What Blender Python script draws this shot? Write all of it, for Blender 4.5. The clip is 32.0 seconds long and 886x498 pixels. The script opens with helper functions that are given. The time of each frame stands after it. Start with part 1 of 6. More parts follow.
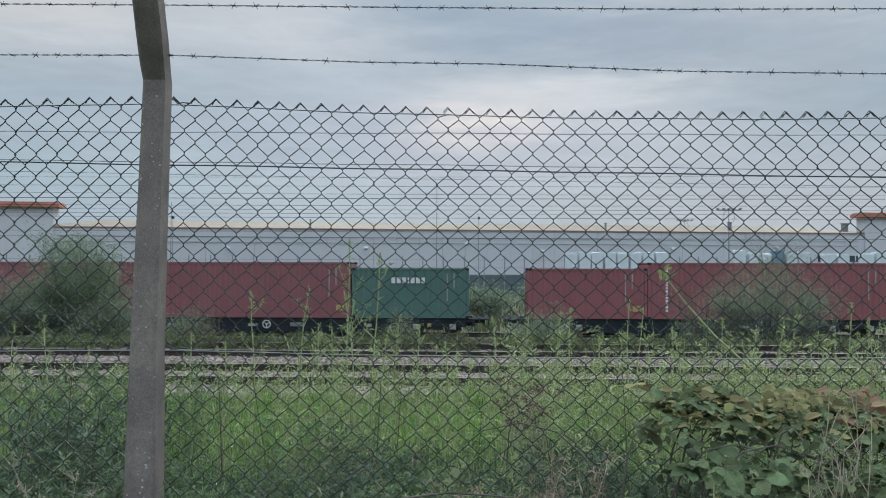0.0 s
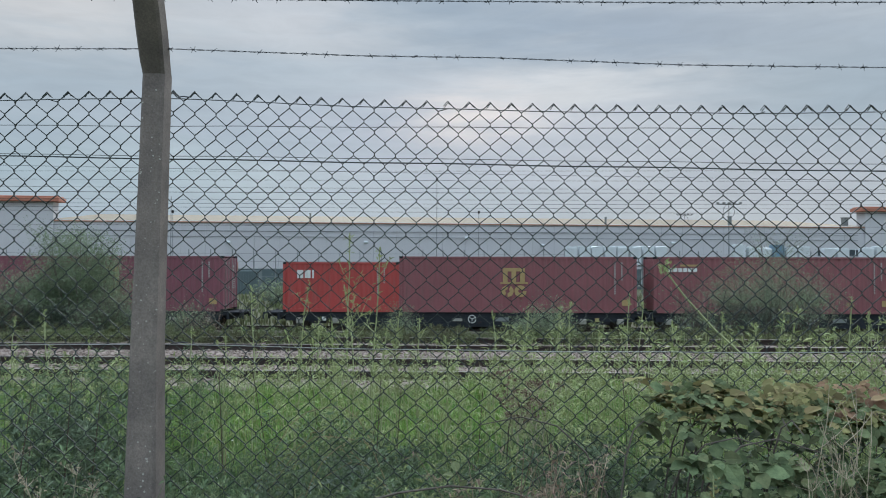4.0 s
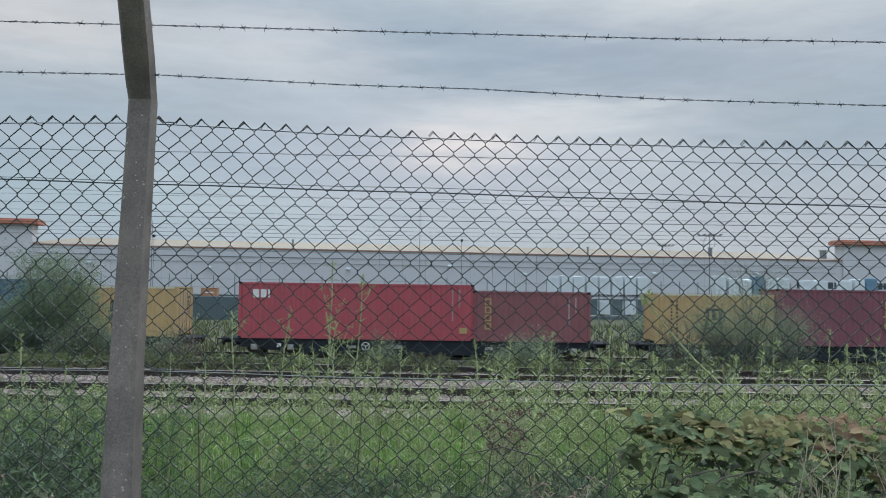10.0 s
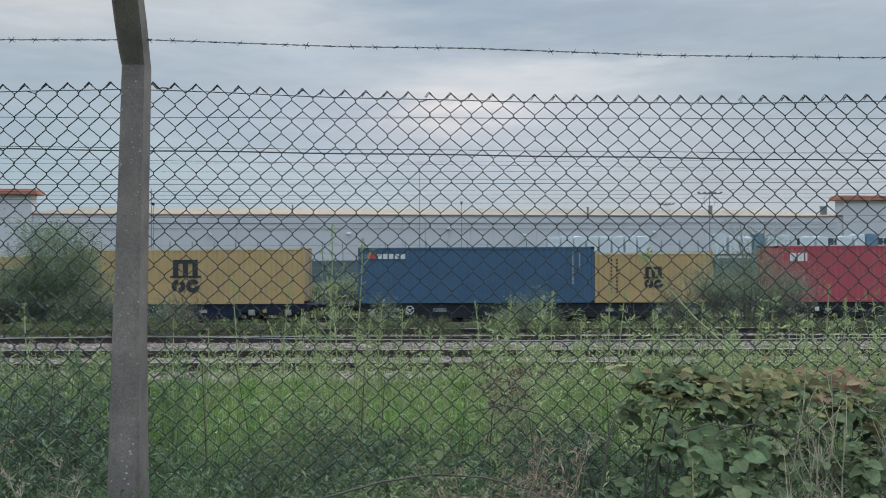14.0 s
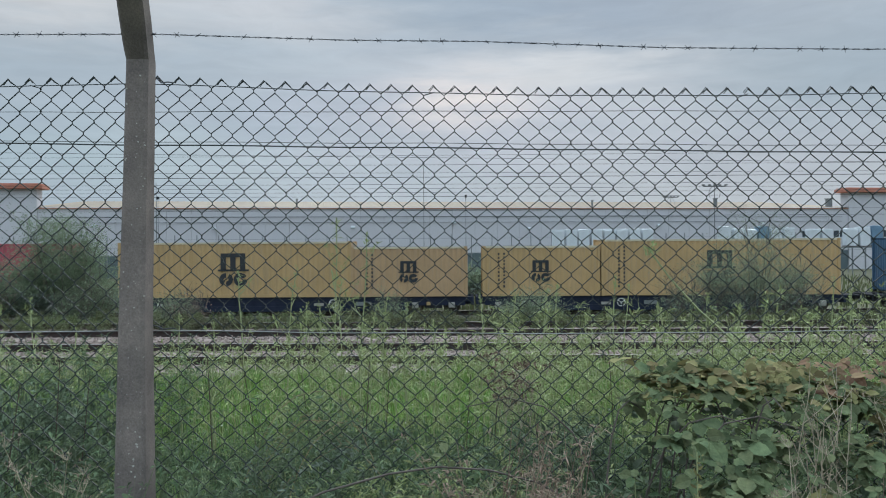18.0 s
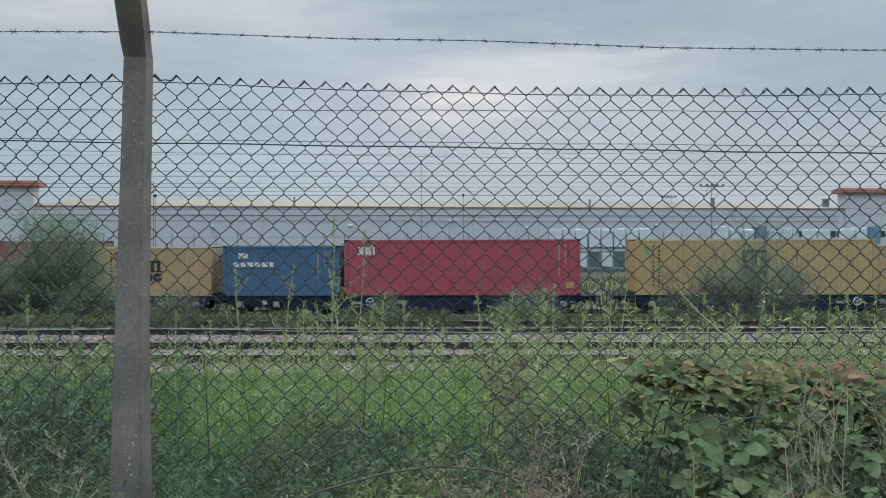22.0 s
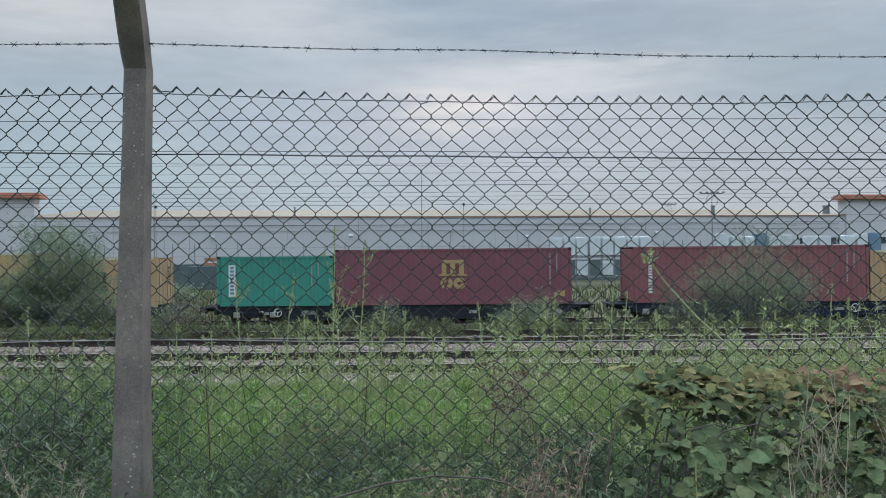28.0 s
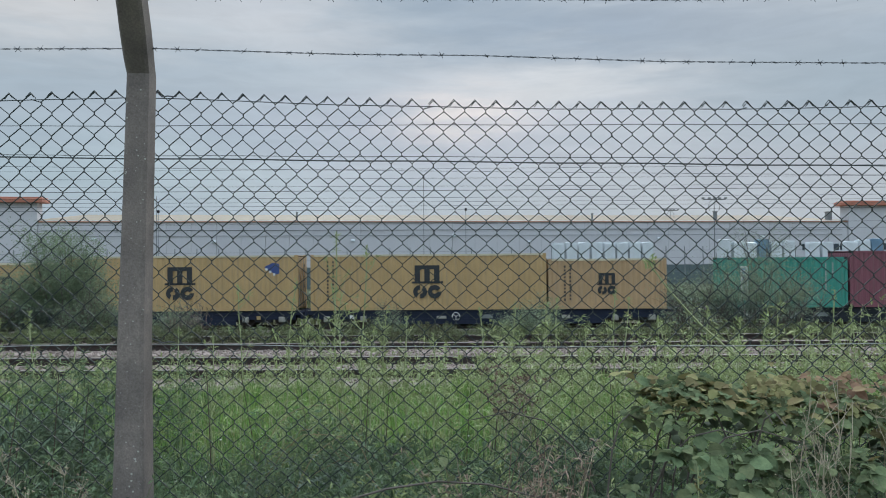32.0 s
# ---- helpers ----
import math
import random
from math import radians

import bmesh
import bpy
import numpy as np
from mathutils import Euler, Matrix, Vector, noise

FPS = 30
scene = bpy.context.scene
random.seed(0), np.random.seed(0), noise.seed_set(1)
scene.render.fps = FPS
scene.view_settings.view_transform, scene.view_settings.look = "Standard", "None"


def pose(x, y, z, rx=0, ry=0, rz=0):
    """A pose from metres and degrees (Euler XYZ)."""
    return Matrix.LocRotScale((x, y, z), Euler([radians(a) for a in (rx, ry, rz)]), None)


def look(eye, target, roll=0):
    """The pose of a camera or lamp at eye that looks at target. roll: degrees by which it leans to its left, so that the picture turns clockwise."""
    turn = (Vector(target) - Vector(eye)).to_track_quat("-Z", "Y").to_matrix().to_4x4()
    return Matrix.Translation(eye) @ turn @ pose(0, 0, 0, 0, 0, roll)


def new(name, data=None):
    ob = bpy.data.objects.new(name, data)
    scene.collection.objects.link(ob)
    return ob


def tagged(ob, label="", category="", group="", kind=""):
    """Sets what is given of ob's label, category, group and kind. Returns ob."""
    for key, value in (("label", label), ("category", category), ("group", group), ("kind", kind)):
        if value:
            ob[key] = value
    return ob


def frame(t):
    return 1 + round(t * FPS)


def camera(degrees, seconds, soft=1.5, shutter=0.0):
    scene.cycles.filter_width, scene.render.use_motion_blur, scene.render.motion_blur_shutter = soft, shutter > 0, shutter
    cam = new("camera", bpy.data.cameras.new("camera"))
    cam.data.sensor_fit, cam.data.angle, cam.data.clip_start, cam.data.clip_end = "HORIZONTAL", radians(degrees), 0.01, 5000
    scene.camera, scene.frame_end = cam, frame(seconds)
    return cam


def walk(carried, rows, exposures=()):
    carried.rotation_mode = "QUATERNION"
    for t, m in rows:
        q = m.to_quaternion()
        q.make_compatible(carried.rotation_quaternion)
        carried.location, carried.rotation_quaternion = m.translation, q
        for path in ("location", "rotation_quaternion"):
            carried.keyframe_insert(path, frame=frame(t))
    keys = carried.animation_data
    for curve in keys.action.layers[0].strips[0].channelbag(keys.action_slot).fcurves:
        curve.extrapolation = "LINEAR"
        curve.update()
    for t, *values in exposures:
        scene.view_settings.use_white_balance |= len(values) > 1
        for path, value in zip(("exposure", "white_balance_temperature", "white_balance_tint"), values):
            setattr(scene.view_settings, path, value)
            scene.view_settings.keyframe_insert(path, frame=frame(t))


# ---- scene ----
# ---------------------------------------------------------------- camera
TURN = 2.07      # the fence and the camera face this far off the square of the tracks
FENCE = pose(0, 0, 0, 0, 0, TURN)


def aim(yaw, pitch, roll, dx, dy, dz):
    return FENCE @ pose(dx, dy, 1.25 + dz, 0, 0, yaw) @ pose(0, 0, 0, 90 + pitch) @ pose(0, 0, 0, 0, 0, roll)


cam = camera(58.49, 32.0, 1.0)
PATH = [
    (0, 0.022, 1.318, 0.121, 0.0007, -0.0009, 0.0002),
    (0.5, -0.003, 1.145, 0.129, 0.0018, 0.0002, 0.0006),
    (1, 0.048, 0.743, 0.074, -0.0001, 0.0001, 0.0010),
    (1.5, -0.104, 0.588, 0.111, 0.0004, 0.0030, -0.0003),
    (2, -0.065, 0.647, 0.125, 0.0016, 0.0039, 0.0001),
    (2.5, -0.105, 0.668, 0.068, -0.0004, 0.0010, 0.0005),
    (3, -0.103, 0.794, 0.071, -0.0009, 0.0009, -0.0002),
    (3.5, 0.020, 0.898, 0.123, 0.0003, 0.0001, 0.0003),
    (5.5, 0.008, 0.822, 0.107, -0.0001, -0.0002, -0.0010),
    (6, 0.000, 0.778, -0.000, 0.0000, 0.0000, -0.0000),
    (6.5, 0.004, 0.747, -0.060, 0.0003, 0.0007, -0.0004),
    (7, 0.005, 0.761, -0.047, 0.0013, 0.0004, 0.0001),
    (7.5, 0.004, 0.760, -0.026, 0.0008, 0.0002, 0.0007),
    (8, -0.044, 0.726, -0.036, 0.0002, 0.0001, 0.0007),
    (8.5, -0.048, 0.744, -0.006, 0.0012, 0.0013, -0.0002),
    (9, -0.097, 0.728, 0.020, 0.0011, 0.0012, -0.0002),
    (9.5, -0.292, 1.532, 0.517, 0.0014, -0.0001, 0.0003),
    (10, -1.218, 2.926, 0.779, -0.0023, -0.0068, 0.0026),
    (10.5, -1.417, 2.406, 0.155, 0.0007, -0.0155, 0.0005),
    (11, -2.188, 1.538, 0.100, 0.0041, -0.0149, -0.0018),
    (11.5, -1.596, 1.157, 0.003, 0.0027, -0.0147, -0.0004),
    (12, -1.586, 1.082, 0.042, 0.0030, -0.0148, -0.0020),
    (12.5, -1.498, 1.208, -0.010, 0.0028, -0.0139, -0.0008),
    (13, -1.545, 1.065, -0.069, 0.0031, -0.0133, -0.0014),
    (13.5, -1.311, 0.471, -0.211, 0.0024, -0.0139, -0.0023),
    (14, -1.210, 0.240, -0.266, 0.0025, -0.0123, -0.0022),
    (14.5, -1.206, 0.097, -0.272, 0.0035, -0.0133, -0.0013),
    (16.5, -1.004, -0.293, -0.437, 0.0019, -0.0143, -0.0013),
    (17, -0.980, -0.293, -0.432, 0.0028, -0.0139, -0.0013),
    (17.5, -0.917, -0.324, -0.422, 0.0026, -0.0139, -0.0007),
    (18, -0.893, -0.244, -0.406, 0.0022, -0.0150, -0.0019),
    (18.5, -1.023, -0.215, -0.347, 0.0026, -0.0146, -0.0016),
    (19, -1.084, -0.279, -0.353, 0.0029, -0.0131, -0.0019),
    (19.5, -1.171, -0.309, -0.388, 0.0031, -0.0135, -0.0017),
    (20, -1.235, -0.340, -0.328, 0.0030, -0.0147, -0.0012),
    (20.5, -1.254, -0.684, -0.381, 0.0028, -0.0141, -0.0016),
    (21, -1.184, -0.635, -0.311, 0.0031, -0.0142, -0.0016),
    (21.5, -1.115, -0.465, -0.225, 0.0028, -0.0124, -0.0001),
    (22, -1.081, -0.324, -0.191, 0.0022, -0.0137, -0.0010),
    (22.5, -1.178, -0.217, -0.226, 0.0033, -0.0138, -0.0010),
    (23, -1.279, -0.155, -0.224, 0.0040, -0.0134, -0.0005),
    (23.5, -1.342, -0.031, -0.214, 0.0033, -0.0148, -0.0006),
    (24, -1.279, 0.079, -0.241, 0.0030, -0.0154, -0.0017),
    (24.5, -1.257, 0.112, -0.239, 0.0028, -0.0130, -0.0018),
    (25, -1.235, 0.032, -0.346, 0.0030, -0.0136, -0.0014),
    (25.5, -1.322, 0.062, -0.363, 0.0037, -0.0135, -0.0016),
    (27.5, -1.102, 0.326, -0.558, 0.0032, -0.0148, -0.0013),
    (28, -1.039, 0.343, -0.584, 0.0032, -0.0149, -0.0015),
    (28.5, -1.035, 0.326, -0.618, 0.0026, -0.0126, -0.0010),
    (29, -0.988, 0.373, -0.596, 0.0025, -0.0132, -0.0010),
    (29.5, -0.941, 0.468, -0.572, 0.0021, -0.0128, -0.0012),
    (30, -0.915, 0.515, -0.595, 0.0023, -0.0129, -0.0018),
    (30.5, -0.930, 0.529, -0.567, 0.0025, -0.0122, -0.0012),
    (31, -0.943, 0.561, -0.559, 0.0017, -0.0143, -0.0007),
    (31.5, -0.892, 0.578, -0.561, 0.0032, -0.0135, -0.0020),
    (32, -0.898, 0.716, -0.439, 0.0035, -0.0139, -0.0016),
]
walk(cam, [(r[0], aim(*r[1:])) for r in PATH], [(0.0, 0.0), (32.0, 0.0)])

# ---------------------------------------------------------------- world and sun
SUN_EL, SUN_AZ = radians(34), radians(22)      # height, and turn east of north (+y)


# cloud seen over the yard: bearing from the fence's square and height in degrees, half width and height, slope, colour, cover
CLOUDS = (
    (0.0, 9.0, 26.0, 4.5, 0.0, (0.455, 0.53, 0.63), 0.65),
    (-27.0, 17.0, 10.0, 4.0, 0.0, (0.655, 0.665, 0.68), 0.9),
    (-12.0, 17.2, 8.0, 3.0, -6.0, (0.62, 0.655, 0.70), 0.85),
    (-24.0, 11.8, 11.0, 1.9, -3.0, (0.36, 0.45, 0.53), 0.6),
    (-9.0, 13.0, 8.0, 1.3, -6.0, (0.43, 0.52, 0.595), 0.5),
    (16.0, 15.8, 20.0, 3.2, -5.0, (0.215, 0.315, 0.435), 0.97),
    (27.0, 10.5, 10.0, 4.2, -4.0, (0.225, 0.335, 0.44), 0.92),
    (2.5, 9.4, 12.0, 3.4, 0.0, (0.53, 0.56, 0.645), 0.6),
    (8.5, 12.4, 7.5, 1.3, -2.0, (0.60, 0.65, 0.70), 0.8),
    (2.2, 10.4, 4.2, 1.7, 3.0, (0.80, 0.765, 0.76), 0.8),
    (-7.0, 8.0, 12.0, 0.9, -3.0, (0.40, 0.475, 0.565), 0.5),
    (14.0, 8.2, 9.0, 0.8, -4.0, (0.37, 0.455, 0.545), 0.45),
    (24.0, 5.0, 15.0, 3.0, 0.0, (0.31, 0.385, 0.49), 0.8),
    (-23.0, 5.8, 14.0, 2.4, 0.0, (0.41, 0.54, 0.60), 0.6),
)


def build_world():
    w = bpy.data.worlds.new("overcast_sky")
    scene.world = w
    w.use_nodes = True
    nt = w.node_tree
    nt.nodes.clear()
    N = nt.nodes.new
    L = nt.links.new

    def calc(op, a, b=None, c=None):
        n = N("ShaderNodeMath")
        n.operation = op
        for i, v in enumerate((a, b, c)):
            if v is None:
                continue
            if isinstance(v, (int, float)):
                n.inputs[i].default_value = v
            else:
                L(v, n.inputs[i])
        return n.outputs[0]

    def blend(fac, a, b, kind='MIX'):
        n = N("ShaderNodeMix")
        n.data_type, n.blend_type = 'RGBA', kind
        for name, v in (("Factor", fac), ("A", a), ("B", b)):
            if isinstance(v, tuple):
                n.inputs[name].default_value = (*v, 1)
            elif isinstance(v, (int, float)):
                n.inputs[name].default_value = v
            else:
                L(v, n.inputs[name])
        return n.outputs["Result"]

    def wisps(mul, add, scale, detail, rough, distort):
        v = N("ShaderNodeVectorMath"); v.operation = 'MULTIPLY_ADD'
        v.inputs[1].default_value, v.inputs[2].default_value = mul, add
        L(nrm.outputs[0], v.inputs[0])
        n = N("ShaderNodeTexNoise")
        n.inputs["Scale"].default_value, n.inputs["Detail"].default_value = scale, detail
        n.inputs["Roughness"].default_value, n.inputs["Distortion"].default_value = rough, distort
        L(v.outputs[0], n.inputs["Vector"])
        return n.outputs["Fac"]

    out = N("ShaderNodeOutputWorld")
    bg = N("ShaderNodeBackground")
    sky = N("ShaderNodeTexSky")
    sky.sky_type = 'NISHITA'
    sky.sun_disc = False
    sky.sun_elevation = SUN_EL
    sky.sun_rotation = SUN_AZ
    sky.dust_density = 3.0
    tc = N("ShaderNodeTexCoord")
    nrm = N("ShaderNodeVectorMath"); nrm.operation = 'NORMALIZE'
    L(tc.outputs["Generated"], nrm.inputs[0])
    sep = N("ShaderNodeSeparateXYZ")
    L(nrm.outputs[0], sep.inputs[0])
    X, Y, Z = sep.outputs
    # long flat banks of cloud everywhere
    n1 = wisps((2.8, 1.2, 11.0), (7.3, 1.2, 4.9), 1.15, 5.0, 0.55, 0.35)
    ramp = N("ShaderNodeValToRGB")
    e = ramp.color_ramp.elements
    e[0].position, e[0].color = 0.36, (0.33, 0.425, 0.515, 1)
    e[1].position, e[1].color = 0.66, (0.50, 0.58, 0.64, 1)
    L(n1, ramp.inputs[0])
    col = ramp.outputs["Color"]
    # bearing and height in degrees, frayed by noise
    f1 = wisps((5.0, 5.0, 22.0), (1.3, 0.2, 2.0), 1.6, 5.0, 0.6, 0.3)
    f2 = wisps((4.0, 4.0, 26.0), (5.1, 3.2, 7.0), 1.5, 5.0, 0.6, 0.3)
    az = calc('ADD', calc('MULTIPLY', calc('ARCTAN2', X, Y), 57.2958), TURN)
    az = calc('ADD', az, calc('MULTIPLY', calc('SUBTRACT', f1, 0.5), 12.0))
    el = calc('MULTIPLY', calc('ARCSINE', Z), 57.2958)
    el = calc('ADD', el, calc('MULTIPLY', calc('SUBTRACT', f2, 0.5), 4.5))
    for a0, e0, wa, we, tilt, colour, cover in CLOUDS:
        da, de = calc('SUBTRACT', az, a0), calc('SUBTRACT', el, e0)
        de = calc('SUBTRACT', de, calc('MULTIPLY', da, math.tan(radians(tilt))))
        r2 = calc('ADD', calc('POWER', calc('ABSOLUTE', calc('DIVIDE', da, wa)), 2.0), calc('POWER', calc('ABSOLUTE', calc('DIVIDE', de, we)), 2.0))
        fac = calc('MULTIPLY', calc('POWER', 2.71828, calc('MULTIPLY', r2, -1.0)), cover)
        col = blend(fac, col, colour)
    # fine streaks in the cloud
    n2 = wisps((6.0, 6.0, 30.0), (2.0, 9.0, 1.0), 1.9, 7.0, 0.6, 0.8)
    streak = calc('ADD', calc('MULTIPLY', calc('SUBTRACT', n2, 0.5), 0.24), 1.0)
    # a milky band near the horizon
    hz = N("ShaderNodeMapRange")
    hz.inputs["From Min"].default_value, hz.inputs["From Max"].default_value = 0.02, 0.12
    hz.inputs["To Min"].default_value, hz.inputs["To Max"].default_value = 0.7, 0.0
    L(Z, hz.inputs["Value"])
    col = blend(hz.outputs["Result"], col, (0.40, 0.495, 0.59))
    col = blend(1.0, col, blend(1.0, sky.outputs["Color"], (0.008, 0.008, 0.008), 'MULTIPLY'), 'ADD')
    # an overcast sky is about three times as bright overhead as at the horizon
    zen = N("ShaderNodeMapRange"); zen.interpolation_type = 'SMOOTHSTEP'
    zen.inputs["From Min"].default_value, zen.inputs["From Max"].default_value = 0.33, 0.66
    zen.inputs["To Min"].default_value, zen.inputs["To Max"].default_value = 1.0, 4.2
    L(Z, zen.inputs["Value"])
    up = N("ShaderNodeVectorMath"); up.operation = 'SCALE'
    L(col, up.inputs[0]); L(calc('MULTIPLY', zen.outputs["Result"], streak), up.inputs["Scale"])
    L(up.outputs[0], bg.inputs["Color"])
    bg.inputs["Strength"].default_value = 0.92
    L(bg.outputs[0], out.inputs["Surface"])


build_world()
sun = new("sun", bpy.data.lights.new("sun", 'SUN'))
sun.data.energy = 0.9
sun.data.angle = radians(25)
sun.data.color = (1.0, 0.96, 0.9)
sun.matrix_world = look((math.sin(SUN_AZ) * math.cos(SUN_EL) * 50, math.cos(SUN_AZ) * math.cos(SUN_EL) * 50, math.sin(SUN_EL) * 50), (0, 0, 0))

# ---------------------------------------------------------------- materials


def mat(name, color, rough=0.6, metal=0.0, scale=6.0, amount=0.25, color2=None, bump=0.0, bump_scale=40.0,
        rand=0.0, island=False, spec=0.5, grain=0.14, streak=0.0, rust=0.0, trans=0.0):
    """Paint, stone, metal or leaf: a base colour varied by large stains and fine grain."""
    m = bpy.data.materials.new(name)
    m.use_nodes = True
    nt = m.node_tree
    b = nt.nodes["Principled BSDF"]
    N, L = nt.nodes.new, nt.links.new
    b.inputs["Metallic"].default_value = metal
    b.inputs["Specular IOR Level"].default_value = spec
    tc = N("ShaderNodeTexCoord")
    n1 = N("ShaderNodeTexNoise")
    n1.inputs["Scale"].default_value = scale
    n1.inputs["Detail"].default_value = 6.0
    n1.inputs["Roughness"].default_value = 0.65
    L(tc.outputs["Object"], n1.inputs["Vector"])
    c2 = color2 or tuple(c * (1 - amount) for c in color)
    ramp = N("ShaderNodeValToRGB")
    ramp.color_ramp.elements[0].position, ramp.color_ramp.elements[0].color = 0.32, (*c2, 1)
    ramp.color_ramp.elements[1].position, ramp.color_ramp.elements[1].color = 0.68, (*color, 1)
    L(n1.outputs["Fac"], ramp.inputs[0])
    col = ramp.outputs["Color"]
    n2 = N("ShaderNodeTexNoise")
    n2.inputs["Scale"].default_value = bump_scale
    n2.inputs["Detail"].default_value = 4.0
    L(tc.outputs["Object"], n2.inputs["Vector"])
    hs = N("ShaderNodeHueSaturation")
    mr = N("ShaderNodeMapRange")
    mr.inputs["To Min"].default_value, mr.inputs["To Max"].default_value = 1 - grain, 1 + grain
    L(n2.outputs["Fac"], mr.inputs["Value"])
    L(mr.outputs["Result"], hs.inputs["Value"])
    L(col, hs.inputs["Color"])
    col = hs.outputs["Color"]
    if streak:
        mp = N("ShaderNodeMapping")
        mp.inputs["Scale"].default_value = (5.0, 5.0, 0.35)
        L(tc.outputs["Object"], mp.inputs["Vector"])
        n3 = N("ShaderNodeTexNoise")
        n3.inputs["Scale"].default_value = 1.6
        n3.inputs["Detail"].default_value = 5.0
        L(mp.outputs["Vector"], n3.inputs["Vector"])
        r3 = N("ShaderNodeMapRange")
        r3.inputs["From Min"].default_value, r3.inputs["From Max"].default_value = 0.5, 0.78
        r3.inputs["To Max"].default_value = streak
        L(n3.outputs["Fac"], r3.inputs["Value"])
        mix = N("ShaderNodeMix"); mix.data_type = 'RGBA'
        L(r3.outputs["Result"], mix.inputs["Factor"])
        L(col, mix.inputs["A"])
        g = sum(color) / 3
        mix.inputs["B"].default_value = (g * 0.55 + 0.05, g * 0.5 + 0.04, g * 0.45 + 0.03, 1)
        col = mix.outputs["Result"]
    if rust:
        n4 = N("ShaderNodeTexNoise")
        n4.inputs["Scale"].default_value = 2.2
        n4.inputs["Detail"].default_value = 9.0
        n4.inputs["Roughness"].default_value = 0.75
        L(tc.outputs["Object"], n4.inputs["Vector"])
        r4 = N("ShaderNodeMapRange")
        r4.inputs["From Min"].default_value, r4.inputs["From Max"].default_value = 0.60, 0.70
        r4.inputs["To Max"].default_value = rust
        L(n4.outputs["Fac"], r4.inputs["Value"])
        mix = N("ShaderNodeMix"); mix.data_type = 'RGBA'
        L(r4.outputs["Result"], mix.inputs["Factor"])
        L(col, mix.inputs["A"])
        mix.inputs["B"].default_value = (0.11, 0.045, 0.02, 1)
        col = mix.outputs["Result"]
    if rand:
        src = N("ShaderNodeNewGeometry").outputs["Random Per Island"] if island else N("ShaderNodeObjectInfo").outputs["Random"]
        r5 = N("ShaderNodeMapRange")
        r5.inputs["To Min"].default_value, r5.inputs["To Max"].default_value = 1 - rand, 1 + rand
        L(src, r5.inputs["Value"])
        h2 = N("ShaderNodeHueSaturation")
        L(r5.outputs["Result"], h2.inputs["Value"])
        r6 = N("ShaderNodeMapRange")
        r6.inputs["To Min"].default_value, r6.inputs["To Max"].default_value = 0.5 - rand * 0.07, 0.5 + rand * 0.05
        mlt = N("ShaderNodeMath"); mlt.operation = 'MULTIPLY'; mlt.inputs[1].default_value = 7.31
        fr = N("ShaderNodeMath"); fr.operation = 'FRACT'
        L(src, mlt.inputs[0]); L(mlt.outputs[0], fr.inputs[0]); L(fr.outputs[0], r6.inputs["Value"])
        L(r6.outputs["Result"], h2.inputs["Hue"])
        L(col, h2.inputs["Color"])
        col = h2.outputs["Color"]
    L(col, b.inputs["Base Color"])
    rr = N("ShaderNodeMapRange")
    rr.inputs["To Min"].default_value, rr.inputs["To Max"].default_value = max(rough - 0.1, 0.02), min(rough + 0.1, 1.0)
    L(n1.outputs["Fac"], rr.inputs["Value"])
    L(rr.outputs["Result"], b.inputs["Roughness"])
    if bump:
        bp = N("ShaderNodeBump")
        bp.inputs["Strength"].default_value = bump
        bp.inputs["Distance"].default_value = 0.02
        L(n2.outputs["Fac"], bp.inputs["Height"])
        L(bp.outputs["Normal"], b.inputs["Normal"])
    if trans:
        out = nt.nodes["Material Output"]
        tr = N("ShaderNodeBsdfTranslucent")
        L(col, tr.inputs["Color"])
        ms = N("ShaderNodeMixShader")
        ms.inputs[0].default_value = trans
        L(b.outputs[0], ms.inputs[1]); L(tr.outputs[0], ms.inputs[2])
        L(ms.outputs[0], out.inputs["Surface"])
    return m


def paint(name, c):
    return mat(name, c, rough=0.55, scale=0.7, amount=0.18, bump=0.05, streak=0.35, rust=0.35)


